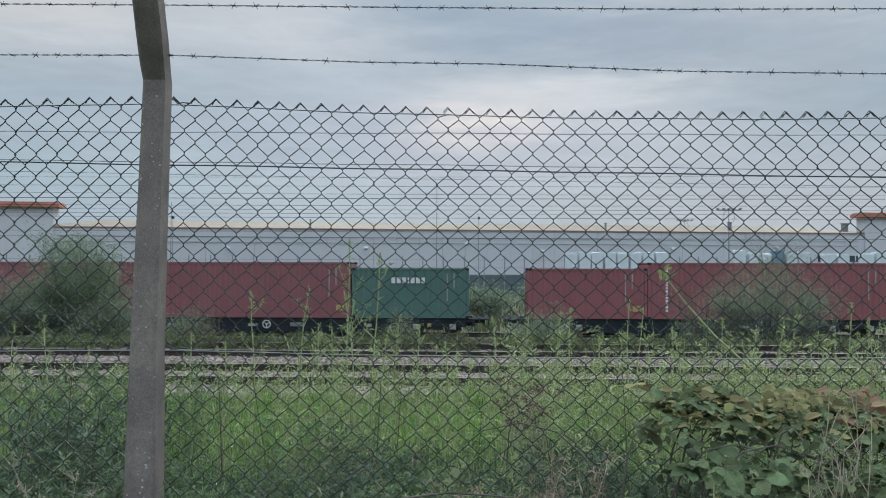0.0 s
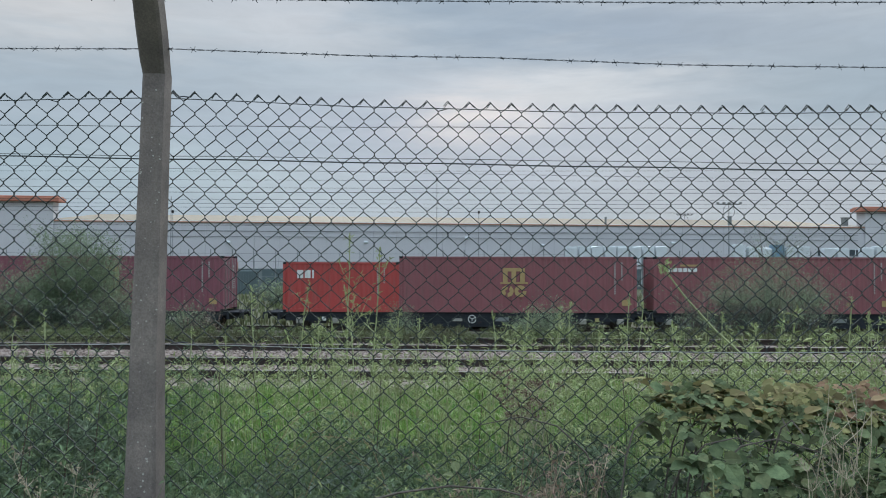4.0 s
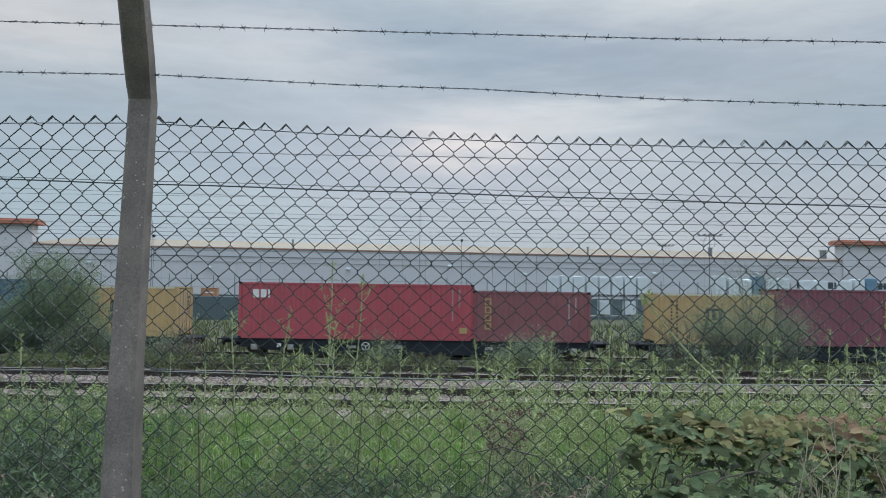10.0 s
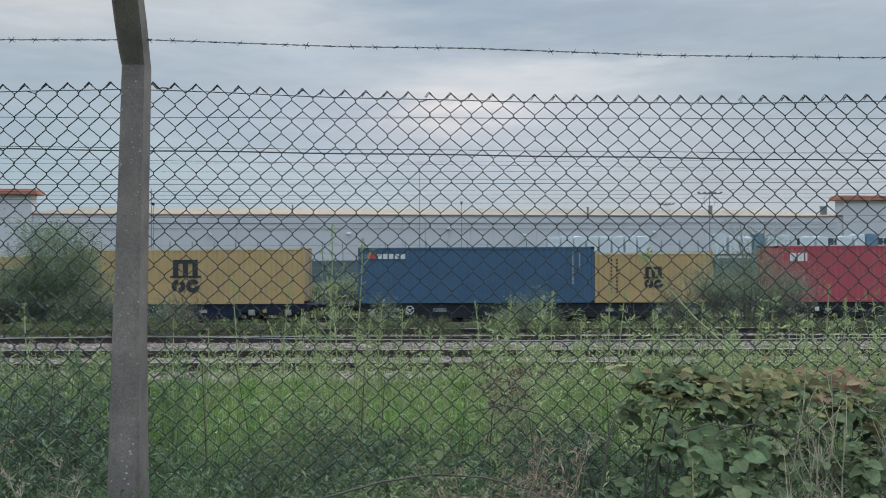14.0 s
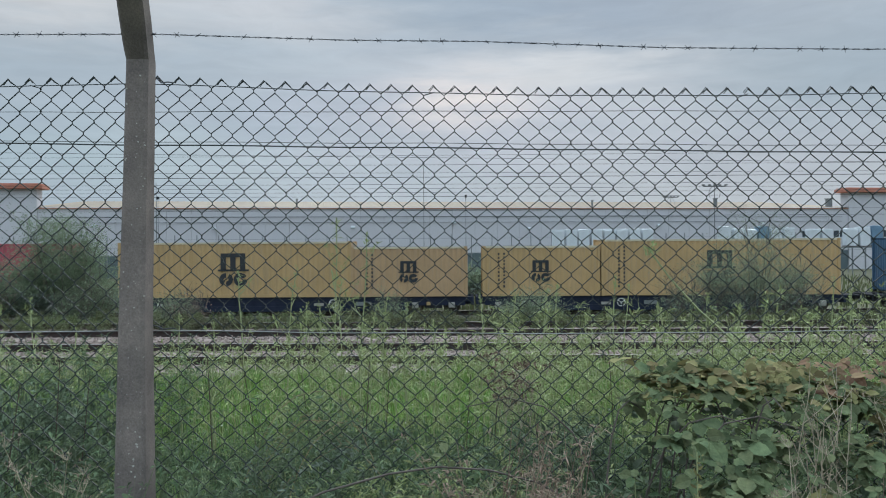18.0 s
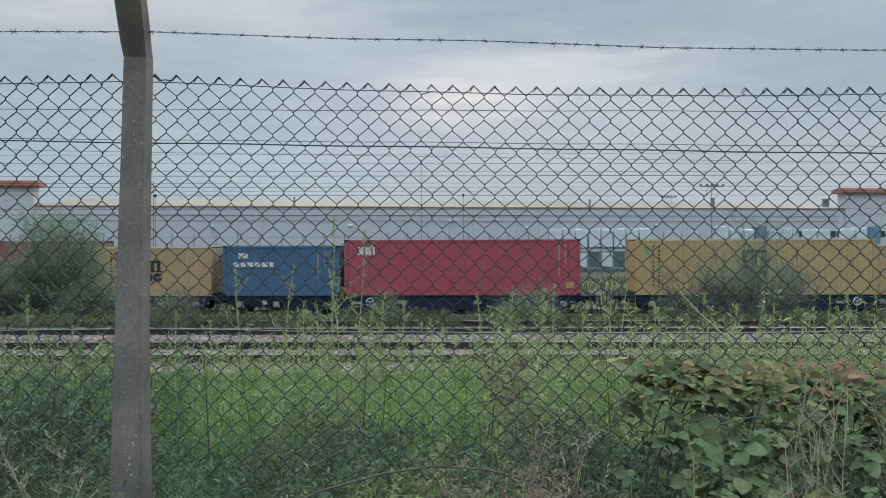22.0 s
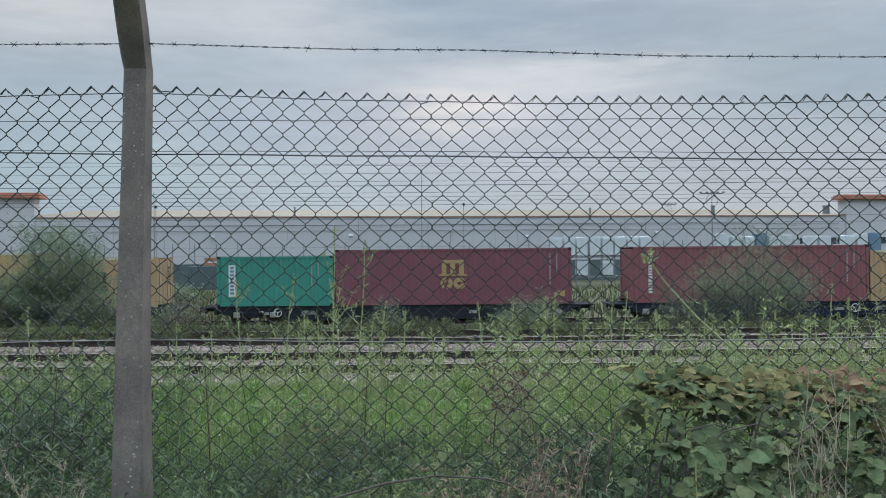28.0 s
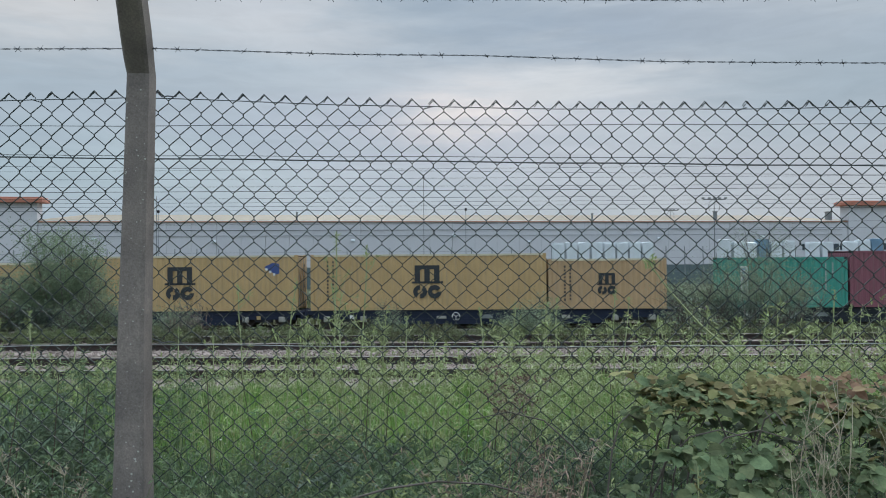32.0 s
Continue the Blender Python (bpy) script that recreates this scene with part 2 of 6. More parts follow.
M = {
    "soil": mat("soil", (0.10, 0.085, 0.05), 0.95, scale=1.3, color2=(0.045, 0.06, 0.02), bump=0.6, bump_scale=18),
    "oldballast": mat("old_ballast", (0.15, 0.13, 0.11), 0.95, scale=0.8, color2=(0.10, 0.095, 0.065), bump=0.9, bump_scale=26),
    "ballast": mat("ballast", (0.27, 0.212, 0.185), 0.95, scale=0.8, color2=(0.18, 0.142, 0.122), bump=0.9, bump_scale=26),
    "stone": mat("ballast_stone", (0.255, 0.20, 0.174), 0.9, scale=9, amount=0.3, rand=0.25, island=True),
    "rail": mat("rail_side", (0.06, 0.042, 0.038), 0.8, 0.2, scale=8, amount=0.4),
    "railtop": mat("rail_head", (0.20, 0.18, 0.17), 0.55, 0.5, scale=3, amount=0.2),
    "sleeper": mat("sleeper", (0.20, 0.18, 0.165), 0.9, scale=5, amount=0.4, bump=0.4, rand=0.2),
    "concrete": mat("post_concrete", (0.235, 0.195, 0.175), 0.92, scale=7, color2=(0.125, 0.105, 0.098), bump=0.14, bump_scale=170, grain=0.5),
    "fleck": mat("lichen", (0.48, 0.46, 0.41), 0.95, scale=30),
    "wire": mat("fence_wire", (0.030, 0.042, 0.042), 0.45, 0.1, scale=20, amount=0.4, spec=0.42),
    "galv": mat("galvanised_wire", (0.36, 0.365, 0.36), 0.5, 0.4, scale=20, amount=0.3),
    "barb": mat("barbed_wire", (0.10, 0.105, 0.12), 0.6, 0.5, scale=20, amount=0.4),
    "grass": mat("grass_blade", (0.20, 0.33, 0.085), 0.6, scale=0.9, color2=(0.10, 0.18, 0.052), rand=0.4, island=True, trans=0.4, spec=0.3),
    "herb": mat("herb_leaf", (0.165, 0.225, 0.115), 0.65, scale=2.0, color2=(0.08, 0.125, 0.065), rand=0.4, island=True, trans=0.35, spec=0.3),
    "grassdk": mat("rank_grass", (0.12, 0.175, 0.088), 0.65, scale=1.2, color2=(0.055, 0.095, 0.052), rand=0.45, island=True, trans=0.35, spec=0.3),
    "waste": mat("bank_weed", (0.125, 0.16, 0.072), 0.7, scale=0.5, color2=(0.085, 0.085, 0.05), rand=0.4, island=True, trans=0.3, spec=0.25),
    "straw": mat("dry_grass", (0.30, 0.24, 0.13), 0.8, scale=2, amount=0.3, rand=0.3, island=True),
    "weed": mat("weed_leaf", (0.30, 0.36, 0.15), 0.6, scale=3, amount=0.3, rand=0.3, island=True, trans=0.3),
    "stem": mat("weed_stem", (0.34, 0.38, 0.19), 0.7, scale=6, amount=0.3),
    "bush": mat("shrub_leaf", (0.245, 0.30, 0.19), 0.7, scale=1.5, color2=(0.16, 0.205, 0.14), rand=0.4, island=True, trans=0.45, spec=0.25),
    "bushgr": mat("green_shrub_leaf", (0.235, 0.30, 0.185), 0.7, scale=1.5, color2=(0.15, 0.20, 0.13), rand=0.4, island=True, trans=0.45, spec=0.25),
    # shade painted as a darker leaf, for bush bottoms and under the vine
    "bushshade": mat("leaf_painted_shade", (0.185, 0.23, 0.18), 0.7, scale=1.5, amount=0.35, rand=0.4, island=True, trans=0.25, spec=0.25),
    # colour of the dark herbs; also paints shade on the bramble's inner leaves
    "nettle_and_shade": mat("dark_herb_and_shade", (0.125, 0.17, 0.108), 0.75, scale=2.0, amount=0.35, rand=0.4, island=True, trans=0.3, spec=0.2),
    "russet": mat("russet_leaf", (0.33, 0.25, 0.19), 0.75, scale=1.5, amount=0.35, rand=0.4, island=True, trans=0.3, spec=0.2),
    "twig": mat("twig_bark", (0.12, 0.10, 0.085), 0.85, scale=12, amount=0.4),
    "bramble": mat("bramble_leaf", (0.17, 0.207, 0.107), 0.85, scale=30, color2=(0.095, 0.125, 0.068), rand=0.5, island=True, trans=0.35, spec=0.1, bump=0.3, bump_scale=160),
    "yleaf": mat("yellowing_leaf", (0.225, 0.225, 0.10), 0.85, scale=12, color2=(0.20, 0.165, 0.08), spec=0.12, rand=0.4, island=True, trans=0.25),
    "rustleaf": mat("withered_leaf", (0.28, 0.185, 0.115), 0.85, scale=12, color2=(0.20, 0.14, 0.085), spec=0.12, rand=0.3, island=True, trans=0.25),
    "dry": mat("dead_umbel", (0.29, 0.235, 0.165), 0.9, scale=8, amount=0.35, rand=0.3, island=True),
    "drystem": mat("dead_stalk", (0.42, 0.355, 0.26), 0.85, scale=14, amount=0.3),
    "wall": mat("cladding_white", (0.525, 0.52, 0.55), 0.6, scale=0.12, amount=0.07, streak=0.12),
    "plinth": mat("cladding_green", (0.095, 0.13, 0.14), 0.7, scale=0.4, amount=0.2),
    "orange": mat("orange_trim", (0.42, 0.16, 0.105), 0.7, scale=0.6, amount=0.2),
    "eaves": mat("faded_eaves", (0.46, 0.25, 0.18), 0.7, scale=0.6, amount=0.2),
    "roof": mat("cream_roof", (0.33, 0.27, 0.20), 0.75, scale=0.3, amount=0.2),
    "glassdk": mat("window_glass", (0.04, 0.055, 0.07), 0.12, scale=0.6, amount=0.3, spec=0.8),
    "white": mat("white_panel", (0.58, 0.62, 0.65), 0.5, scale=1.5, amount=0.1),
    "dock": mat("dock_seed", (0.18, 0.125, 0.085), 0.9, scale=8, amount=0.4, rand=0.3, island=True),
    "petal": mat("white_petal", (0.62, 0.64, 0.58), 0.7, scale=8, amount=0.15),
    "bluep": mat("blue_panel", (0.13, 0.23, 0.33), 0.5, scale=1.5, amount=0.15),
    "steel": mat("grey_steel", (0.24, 0.26, 0.27), 0.55, 0.6, scale=2, amount=0.25),
    "dark": mat("dark_steel", (0.035, 0.036, 0.04), 0.8, 0.0, scale=3, amount=0.35, rust=0.3, spec=0.15),
    "wagonblk": mat("wagon_black", (0.034, 0.038, 0.046), 0.85, 0.0, scale=2, amount=0.35, rust=0.3, spec=0.08),
    "wagonnvy": mat("wagon_navy", (0.028, 0.034, 0.058), 0.85, 0.0, scale=2, amount=0.3, rust=0.15, spec=0.08),
    "wheel": mat("wheel_steel", (0.075, 0.06, 0.052), 0.7, 0.4, scale=5, amount=0.4),
    "hub": mat("axlebox_pale", (0.34, 0.33, 0.30), 0.7, 0.0, scale=5, amount=0.3),
    "markw": mat("marking_white", (0.66, 0.67, 0.66), 0.6, scale=6, amount=0.2),
    "markid": mat("marking_faded", (0.38, 0.37, 0.36), 0.7, scale=6, amount=0.3),
    "deadstem": mat("dark_dead_stalk", (0.085, 0.062, 0.045), 0.9, scale=9, amount=0.3),
    "markk": mat("marking_dark", (0.022, 0.025, 0.03), 0.6, scale=6, amount=0.2),
    "marky": mat("marking_buff", (0.41, 0.29, 0.13), 0.6, scale=6, amount=0.2),
    # light on the top rail painted as a paler colour, with rust patches
    "littop": mat("painted_sunlit_rail", (0.60, 0.53, 0.38), 0.6, scale=1.5, amount=0.25, rust=0.4),
    "markb": mat("marking_blue", (0.04, 0.07, 0.22), 0.6, scale=6, amount=0.2),
    "hills": mat("far_trees", (0.10, 0.14, 0.12), 0.9, scale=0.05, amount=0.3),
}
# ---------------------------------------------------------------- mesh helpers


def part(name, bm, material, parent, label="", m=None):
    """Links a bmesh (or a finished mesh) as one object under a thing or a part."""
    if isinstance(bm, bmesh.types.BMesh):
        me = bpy.data.meshes.new(name)
        bm.to_mesh(me)
        bm.free()
    else:
        me = bm
    if material is not None and not me.materials:
        me.materials.append(material)
    ob = new(name, me)
    ob.parent = parent
    if m is not None:
        ob.matrix_basis = m
    if label:
        ob["label"] = label
    return ob


def thing(name, m, label, category, group="", kind=""):
    ob = new(name)
    ob.matrix_basis = m
    ob.empty_display_size = 0.2
    return tagged(ob, label, category, group, kind)


def raw(name, verts, faces, material, smooth=False):
    me = bpy.data.meshes.new(name)
    me.from_pydata(verts, [], faces)
    me.materials.append(material)
    if smooth:
        me.shade_smooth()
    me.update()
    return me


def box(bm, x0, x1, y0, y1, z0, z1, bevel=0.0):
    v = [bm.verts.new(p) for p in ((x0, y0, z0), (x1, y0, z0), (x1, y1, z0), (x0, y1, z0), (x0, y0, z1), (x1, y0, z1), (x1, y1, z1), (x0, y1, z1))]
    fs = [bm.faces.new([v[i] for i in q]) for q in ((0, 3, 2, 1), (4, 5, 6, 7), (0, 1, 5, 4), (1, 2, 6, 5), (2, 3, 7, 6), (3, 0, 4, 7))]
    if bevel:
        es = {e for f in fs for e in f.edges}
        bmesh.ops.bevel(bm, geom=list(es), offset=bevel, segments=1, affect='EDGES')
    return bm


def boxes(*rows, bevel=0.0):
    bm = bmesh.new()
    for r in rows:
        box(bm, *r, bevel=bevel)
    return bm


def cyl(bm, p, q, r0, r1=None, n=10, caps=True):
    """A cylinder or cone from p to q."""
    r1 = r0 if r1 is None else r1
    p, q = Vector(p), Vector(q)
    d = (q - p).normalized()
    a = d.orthogonal().normalized()
    b = d.cross(a)
    rings = []
    for c, r in ((p, r0), (q, r1)):
        rings.append([bm.verts.new(c + (a * math.cos(2 * math.pi * i / n) + b * math.sin(2 * math.pi * i / n)) * r) for i in range(n)])
    for i in range(n):
        bm.faces.new((rings[0][i], rings[0][(i + 1) % n], rings[1][(i + 1) % n], rings[1][i]))
    if caps:
        bm.faces.new(rings[0][::-1])
        bm.faces.new(rings[1])
    return bm


def tube_data(paths, radius, n=4):
    """Vertices and faces of thin tubes along polylines; radius may be a number or one for each path."""
    verts, faces = [], []
    for k, path in enumerate(paths):
        r = radius[k] if isinstance(radius, (list, tuple)) else radius
        path = [Vector(p) for p in path]
        base = len(verts)
        for i, p in enumerate(path):
            d = (path[min(i + 1, len(path) - 1)] - path[max(i - 1, 0)]).normalized()
            a = d.cross(Vector((0, 1, 0)))
            if a.length < 0.05:
                a = d.cross(Vector((1, 0, 0)))
            a.normalize()
            b = d.cross(a)
            ri = r[i] if isinstance(r, (list, tuple)) else r
            for j in range(n):
                t = 2 * math.pi * (j + 0.5) / n
                verts.append(tuple(p + (a * math.cos(t) + b * math.sin(t)) * ri))
        for i in range(len(path) - 1):
            for j in range(n):
                faces.append((base + i * n + j, base + i * n + (j + 1) % n, base + (i + 1) * n + (j + 1) % n, base + (i + 1) * n + j))
    return verts, faces


def tubes(name, paths, radius, material, n=4):
    v, f = tube_data(paths, radius, n)
    return raw(name, v, f, material)


def leaf_mesh(name, pts, size, material, rng, length=2.2, droop=0.35, up=0.3, jitter=0.45):
    """Many small folded leaves at the points (an n x 3 array), each a blade of four triangles."""
    pts = np.asarray(pts, float)
    n = len(pts)
    ang = rng.uniform(0, 2 * math.pi, n)
    el = rng.normal(up, 0.5, n)
    d = np.stack([np.cos(ang) * np.cos(el), np.sin(ang) * np.cos(el), np.sin(el)], 1)
    s = rng.normal(size=(n, 3))
    s -= (s * d).sum(1, keepdims=True) * d
    s /= np.linalg.norm(s, axis=1, keepdims=True) + 1e-9
    s[:, 2] *= 0.55
    w = size * rng.uniform(1 - jitter, 1 + jitter, n)[:, None]
    ln = w * length
    mid = pts + d * ln * 0.5
    tip = pts + d * ln - np.array([0, 0, 1.0]) * ln * droop
    fold = np.cross(d, s) * w * 0.22
    v = np.stack([pts, mid - s * w * 0.5 + fold, tip, mid + s * w * 0.5 + fold, mid], 1).reshape(-1, 3)
    i = np.arange(n) * 5
    f = np.concatenate([np.stack([i, i + 4, i + 1], 1), np.stack([i + 1, i + 4, i + 2], 1), np.stack([i, i + 3, i + 4], 1), np.stack([i + 3, i + 2, i + 4], 1)])
    return raw(name, v.tolist(), f.tolist(), material)


def blade_mesh(name, x, y, z, h, w, material, rng, lean=0.35):
    """Grass: a bent tapered blade of three triangles at each point."""
    n = len(x)
    ang = rng.uniform(0, 2 * math.pi, n)
    sx, sy = np.cos(ang), np.sin(ang)
    la = rng.uniform(0, 2 * math.pi, n)
    ll = np.abs(rng.normal(0, lean, n)) * h
    lx, ly = np.cos(la) * ll, np.sin(la) * ll
    base = np.stack([x, y, z], 1)
    side = np.stack([sx, sy, np.zeros(n)], 1) * (w / 2)[:, None]
    mid = base + np.stack([lx * 0.3, ly * 0.3, h * 0.55], 1)
    tip = base + np.stack([lx, ly, h * (1 - 0.25 * np.minimum(ll / h, 1.0))], 1)
    v = np.stack([base - side, base + side, mid - side * 0.8, mid + side * 0.8, tip], 1).reshape(-1, 3)
    i = np.arange(n) * 5
    f = np.concatenate([np.stack([i, i + 1, i + 3], 1), np.stack([i, i + 3, i + 2], 1), np.stack([i + 2, i + 3, i + 4], 1)])
    return raw(name, v.tolist(), f.tolist(), material)


# ---------------------------------------------------------------- ground and tracks
PROFILE = ((-3000, 0.0), (-6, 0.0), (2.6, 0.0), (4.5, -0.10), (7.5, -0.42), (9.8, -0.55), (18.0, -0.56), (20.0, -0.95), (24.5, -2.05), (27.0, -2.46), (3000, -2.46))


def ground_z(y):
    for (a, za), (b, zb) in zip(PROFILE, PROFILE[1:]):
        if y <= b:
            return za + (zb - za) * (y - a) / (b - a)
    return PROFILE[-1][1]


def lumps(x, y):
    return 0.05 * noise.noise((x * 0.7, y * 0.7, 0.3)) + 0.08 * noise.noise((x * 0.17, y * 0.17, 4.0))


def build_ground():
    xs = [-3000, -800, -200, -80] + [-60 + i * 1.5 for i in range(81)] + [80, 200, 800, 3000]
    ys = [-3000, -400, -60, -10, -3] + [i * 0.6 for i in range(60)] + [38, 42, 50, 70, 100, 160, 300, 900, 3000]
    v, f = [], []
    for y in ys:
        for x in xs:
            near = abs(x) < 60 and -3 < y < 40
            v.append((x, y, ground_z(y) + (lumps(x, y) if near else 0)))
    n = len(xs)
    for j in range(len(ys) - 1):
        for i in range(n - 1):
            f.append((j * n + i, j * n + i + 1, (j + 1) * n + i + 1, (j + 1) * n + i))
    g = new("ground", raw("ground", v, f, M["soil"], True))
    tagged(g, "rough soil and short growth sloping down to the railway", "ground", kind="structure")


build_ground()
RAIL = ((-0.07, 0), (0.07, 0), (0.07, 0.012), (0.012, 0.032), (0.010, 0.115), (0.035, 0.125), (0.035, 0.155), (-0.035, 0.155), (-0.035, 0.125), (-0.010, 0.115), (-0.012, 0.032), (-0.07, 0.012))


def track(y_near, y_far, z_top, x0, x1, bed, label):
    """Two rails packed in a bed of ballast that hides the sleepers."""
    t = thing("railway_track", pose(0, 0, 0), label, "railway track", "tracks", "structure")
    z0 = z_top - 0.155
    for y in (y_near, y_far):
        v = [(x, y + a, z0 + b) for x in (x0, x1) for a, b in RAIL]
        n = len(RAIL)
        f = [(i, (i + 1) % n, n + (i + 1) % n, n + i) for i in range(n)]
        me = raw("rail", v, f, M["rail"])
        me.materials.append(M["railtop"])
        me.polygons[6].material_index = 1
        part("rail", me, None, t)
    # ballast shoulder
    zb = z0 + 0.03
    ys = (y_near - 1.25, y_near - 0.75, y_far + 0.75, y_far + 1.25)
    v = [(x, y, z) for x in (x0, x1) for y, z in zip(ys, (zb - 0.35, zb, zb, zb - 0.35))]
    part("ballast_bed", raw("ballast_bed", v, [(0, 4, 5, 1), (1, 5, 6, 2), (2, 6, 7, 3)], M[bed]), None, t, "stone ballast bed")
    return t


track(11.54, 13.03, -0.355, -260, 260, "ballast", "rusty running rails on pinkish grey stone ballast behind the grass")
track(15.15, 16.64, -0.355, -260, 260, "ballast", "rusty siding rails on stone ballast beside another track")
TRAIN_Y = 40.84          # near face of the containers
RAIL_Z = -2.27
track(TRAIN_Y + 1.22 - 0.75, TRAIN_Y + 1.22 + 0.75, RAIL_Z, -400, 400, "oldballast", "running rails under the goods train, half hidden by weeds")


def build_stones():
    rng = np.random.default_rng(5)
    v, f = [], []
    n = 26000
    for k in range(n):
        x = rng.uniform(-11, 11)
        y = rng.uniform(10.9, 17.4)
        if min(abs(y - r) for r in (11.54, 13.03, 15.15, 16.64)) < 0.06:
            continue
        edge = 0.0 if y > 11.0 else -0.1
        z = -0.355 - 0.125 + edge + rng.uniform(-0.012, 0.02)
        s = rng.uniform(0.018, 0.034)
        b = len(v)
        p = rng.normal(size=(6, 3)) * 0.25 + np.array([(1, 0, 0), (-1, 0, 0), (0, 1, 0), (0, -1, 0), (0, 0, 0.8), (0, 0, -0.8)])
        v += [(x + a * s, y + c * s, z + d * s) for a, c, d in p]
        f += [(b + i, b + j, b + kk) for i, j, kk in ((0, 2, 4), (2, 1, 4), (1, 3, 4), (3, 0, 4), (2, 0, 5), (1, 2, 5), (3, 1, 5), (0, 3, 5))]
    ob = new("ballast_stones", raw("ballast_stones", v, f, M["stone"]))
    tagged(ob, "loose pinkish grey ballast stones between the rails", "gravel", kind="stuff")


build_stones()

# ---------------------------------------------------------------- warehouse
# Its front runs off to the right, farther away; u goes along the front, w behind it.
B_TURN = 7.9 + TURN
WAREHOUSE = FENCE @ pose(-52.5, 95.0, 0, 0, 0, 7.9)
GZ = -2.46


def build_warehouse():
    t = thing("warehouse", WAREHOUSE, "long pale grey metal-clad warehouse with orange eaves and cream roof", "warehouse")
    # wall panels of the long middle front
    u0, u1, top = 5.4, 112.3, 6.0
    k = 0
    wpan = (u1 - u0) / 36
    meu = bpy.data.meshes.new("wall_panel")
    bm = boxes((0.012, wpan - 0.012, 0, 0.3, 0.25, top), bevel=0.01)
    bm.to_mesh(meu); bm.free()
    meu.materials.append(M["wall"])
    mel = bpy.data.meshes.new("plinth_panel")
    bm = boxes((0.012, wpan - 0.012, 0.03, 0.33, GZ, 0.24), bevel=0.01)
    bm.to_mesh(mel); bm.free()
    mel.materials.append(M["plinth"])
    for k in range(36):
        part("wall_panel", meu, None, t, m=pose(u0 + k * wpan, 0, 0))
        part("plinth_panel", mel, None, t, "dark green lower cladding", m=pose(u0 + k * wpan, 0, 0))
    part("core_wall", boxes((u0, u1, 0.34, 0.6, GZ, top)), M["wall"], t)
    part("eaves_trim", boxes((u0 - 1.3, u1 + 0.3, -0.16, 0.2, top + 0.004, top + 0.16), bevel=0.03), M["eaves"], t, "faded orange eaves trim")
    # low pitched roof with rolled ribs
    bm = bmesh.new()
    n = 120
    for i in range(n):
        a, b = u0 - 1 + (u1 - u0 + 1) * i / n, u0 - 1 + (u1 - u0 + 1) * (i + 1) / n
        zz = (top + 0.215, top + 2.15)
        q = [bm.verts.new(p) for p in ((a, -0.1, zz[0]), (b, -0.1, zz[0]), (b, 22, zz[1]), (a, 22, zz[1]))]
        bm.faces.new(q)
        r = [bm.verts.new(p) for p in ((b - 0.09, -0.12, zz[0] + 0.02), (b, -0.12, zz[0] + 0.05), (b + 0.09, -0.12, zz[0] + 0.02), (b - 0.09, 22, zz[1] + 0.02), (b, 22, zz[1] + 0.05), (b + 0.09, 22, zz[1] + 0.02))]
        bm.faces.new((r[0], r[1], r[4], r[3]))
        bm.faces.new((r[1], r[2], r[5], r[4]))
        bm.faces.new((r[0], r[2], r[1]))
    part("roof", bm, M["roof"], t, "cream ribbed low-pitched roof")["kind"] = "stuff"
    part("back_wall", boxes((u0, u1, 44, 44.4, GZ, top + 0.3)), M["wall"], t)
    # end blocks
    for a, b, z, lab in ((-34.0, 5.4, 8.35, 1), (112.3, 150.0, 8.3, 2)):
        part("end_block", boxes((a, b, -0.3, 1.6, GZ, z), bevel=0.02), M["wall"], t)
        part("roof_slab", boxes((a - 0.8, b + 0.8, -0.9, 1.9, z + 0.004, z + 0.5), bevel=0.05), M["orange"], t, "overhanging orange roof edge")
        part("fascia", boxes((a - 0.6, b + 0.6, -0.7, 1.7, z + 0.51, z + 0.68), bevel=0.04), M["orange"], t)
    # roof vents
    for u, w, h in ((93.0, 0.4, 1.1), (110.3, 0.65, 1.1), (36.0, 0.2, 0.9), (75.2, 0.2, 0.8)):
        bm = boxes((u - w / 2, u + w / 2, 1.0, 1.0 + w, top + 0.35, top + 0.35 + h))
        box(bm, u - w * 0.65, u + w * 0.65, 0.9, 1.1 + w, top + 0.35 + h, top + 0.45 + h)
        part("roof_vent", bm, M["steel"], t)
    # wall lamps
    for u, z in ((43.0, 3.7), (26.0, 3.6), (66.0, 3.4), (99.0, 4.0), (12.0, 3.9), (56.0, 4.3), (84, 3.8)):
        bm = boxes((u - 0.12, u + 0.12, -0.55, -0.002, z, z + 0.12))
        cyl(bm, (u - 0.25, -0.6, z - 0.05), (u + 0.25, -0.6, z - 0.05), 0.2, n=8)
        part("wall_lamp", bm, M["white"], t, "white wall lamp on a short bracket")
    # pipe runs along the wall
    for z in (5.0, 4.3):
        bm = bmesh.new()
        cyl(bm, (u0 + 0.5, -0.12, z), (u1 - 1, -0.12, z), 0.035, n=6)
        part("conduit", bm, M["steel"], t)
    # strip of windows at the right-hand end
    for u, w in ((105.2, 1.7), (109.0, 2.9), (112.7, 2.6), (116.4, 3.0), (120.5, 3.4), (125.0, 3.4)):
        y = -0.06 if u < 110 else -0.36
        win = part("window", boxes((u, u + w, y, y + 0.05, 2.02, 3.0)), M["glassdk"], t, "dark strip window")
        bm = bmesh.new()
        for q in range(4):
            x = u + w * q / 3
            box(bm, x - 0.05, x + 0.05, y - 0.03, y - 0.002, 2.02, 3.0)
        box(bm, u, u + w, y - 0.034, y - 0.004, 2.98, 3.08)
        box(bm, u, u + w, y - 0.034, y - 0.004, 1.94, 2.04)
        part("window_frame", bm, M["white"], win)


build_warehouse()
# ---------------------------------------------------------------- far yard: posts, racks, masts, lines


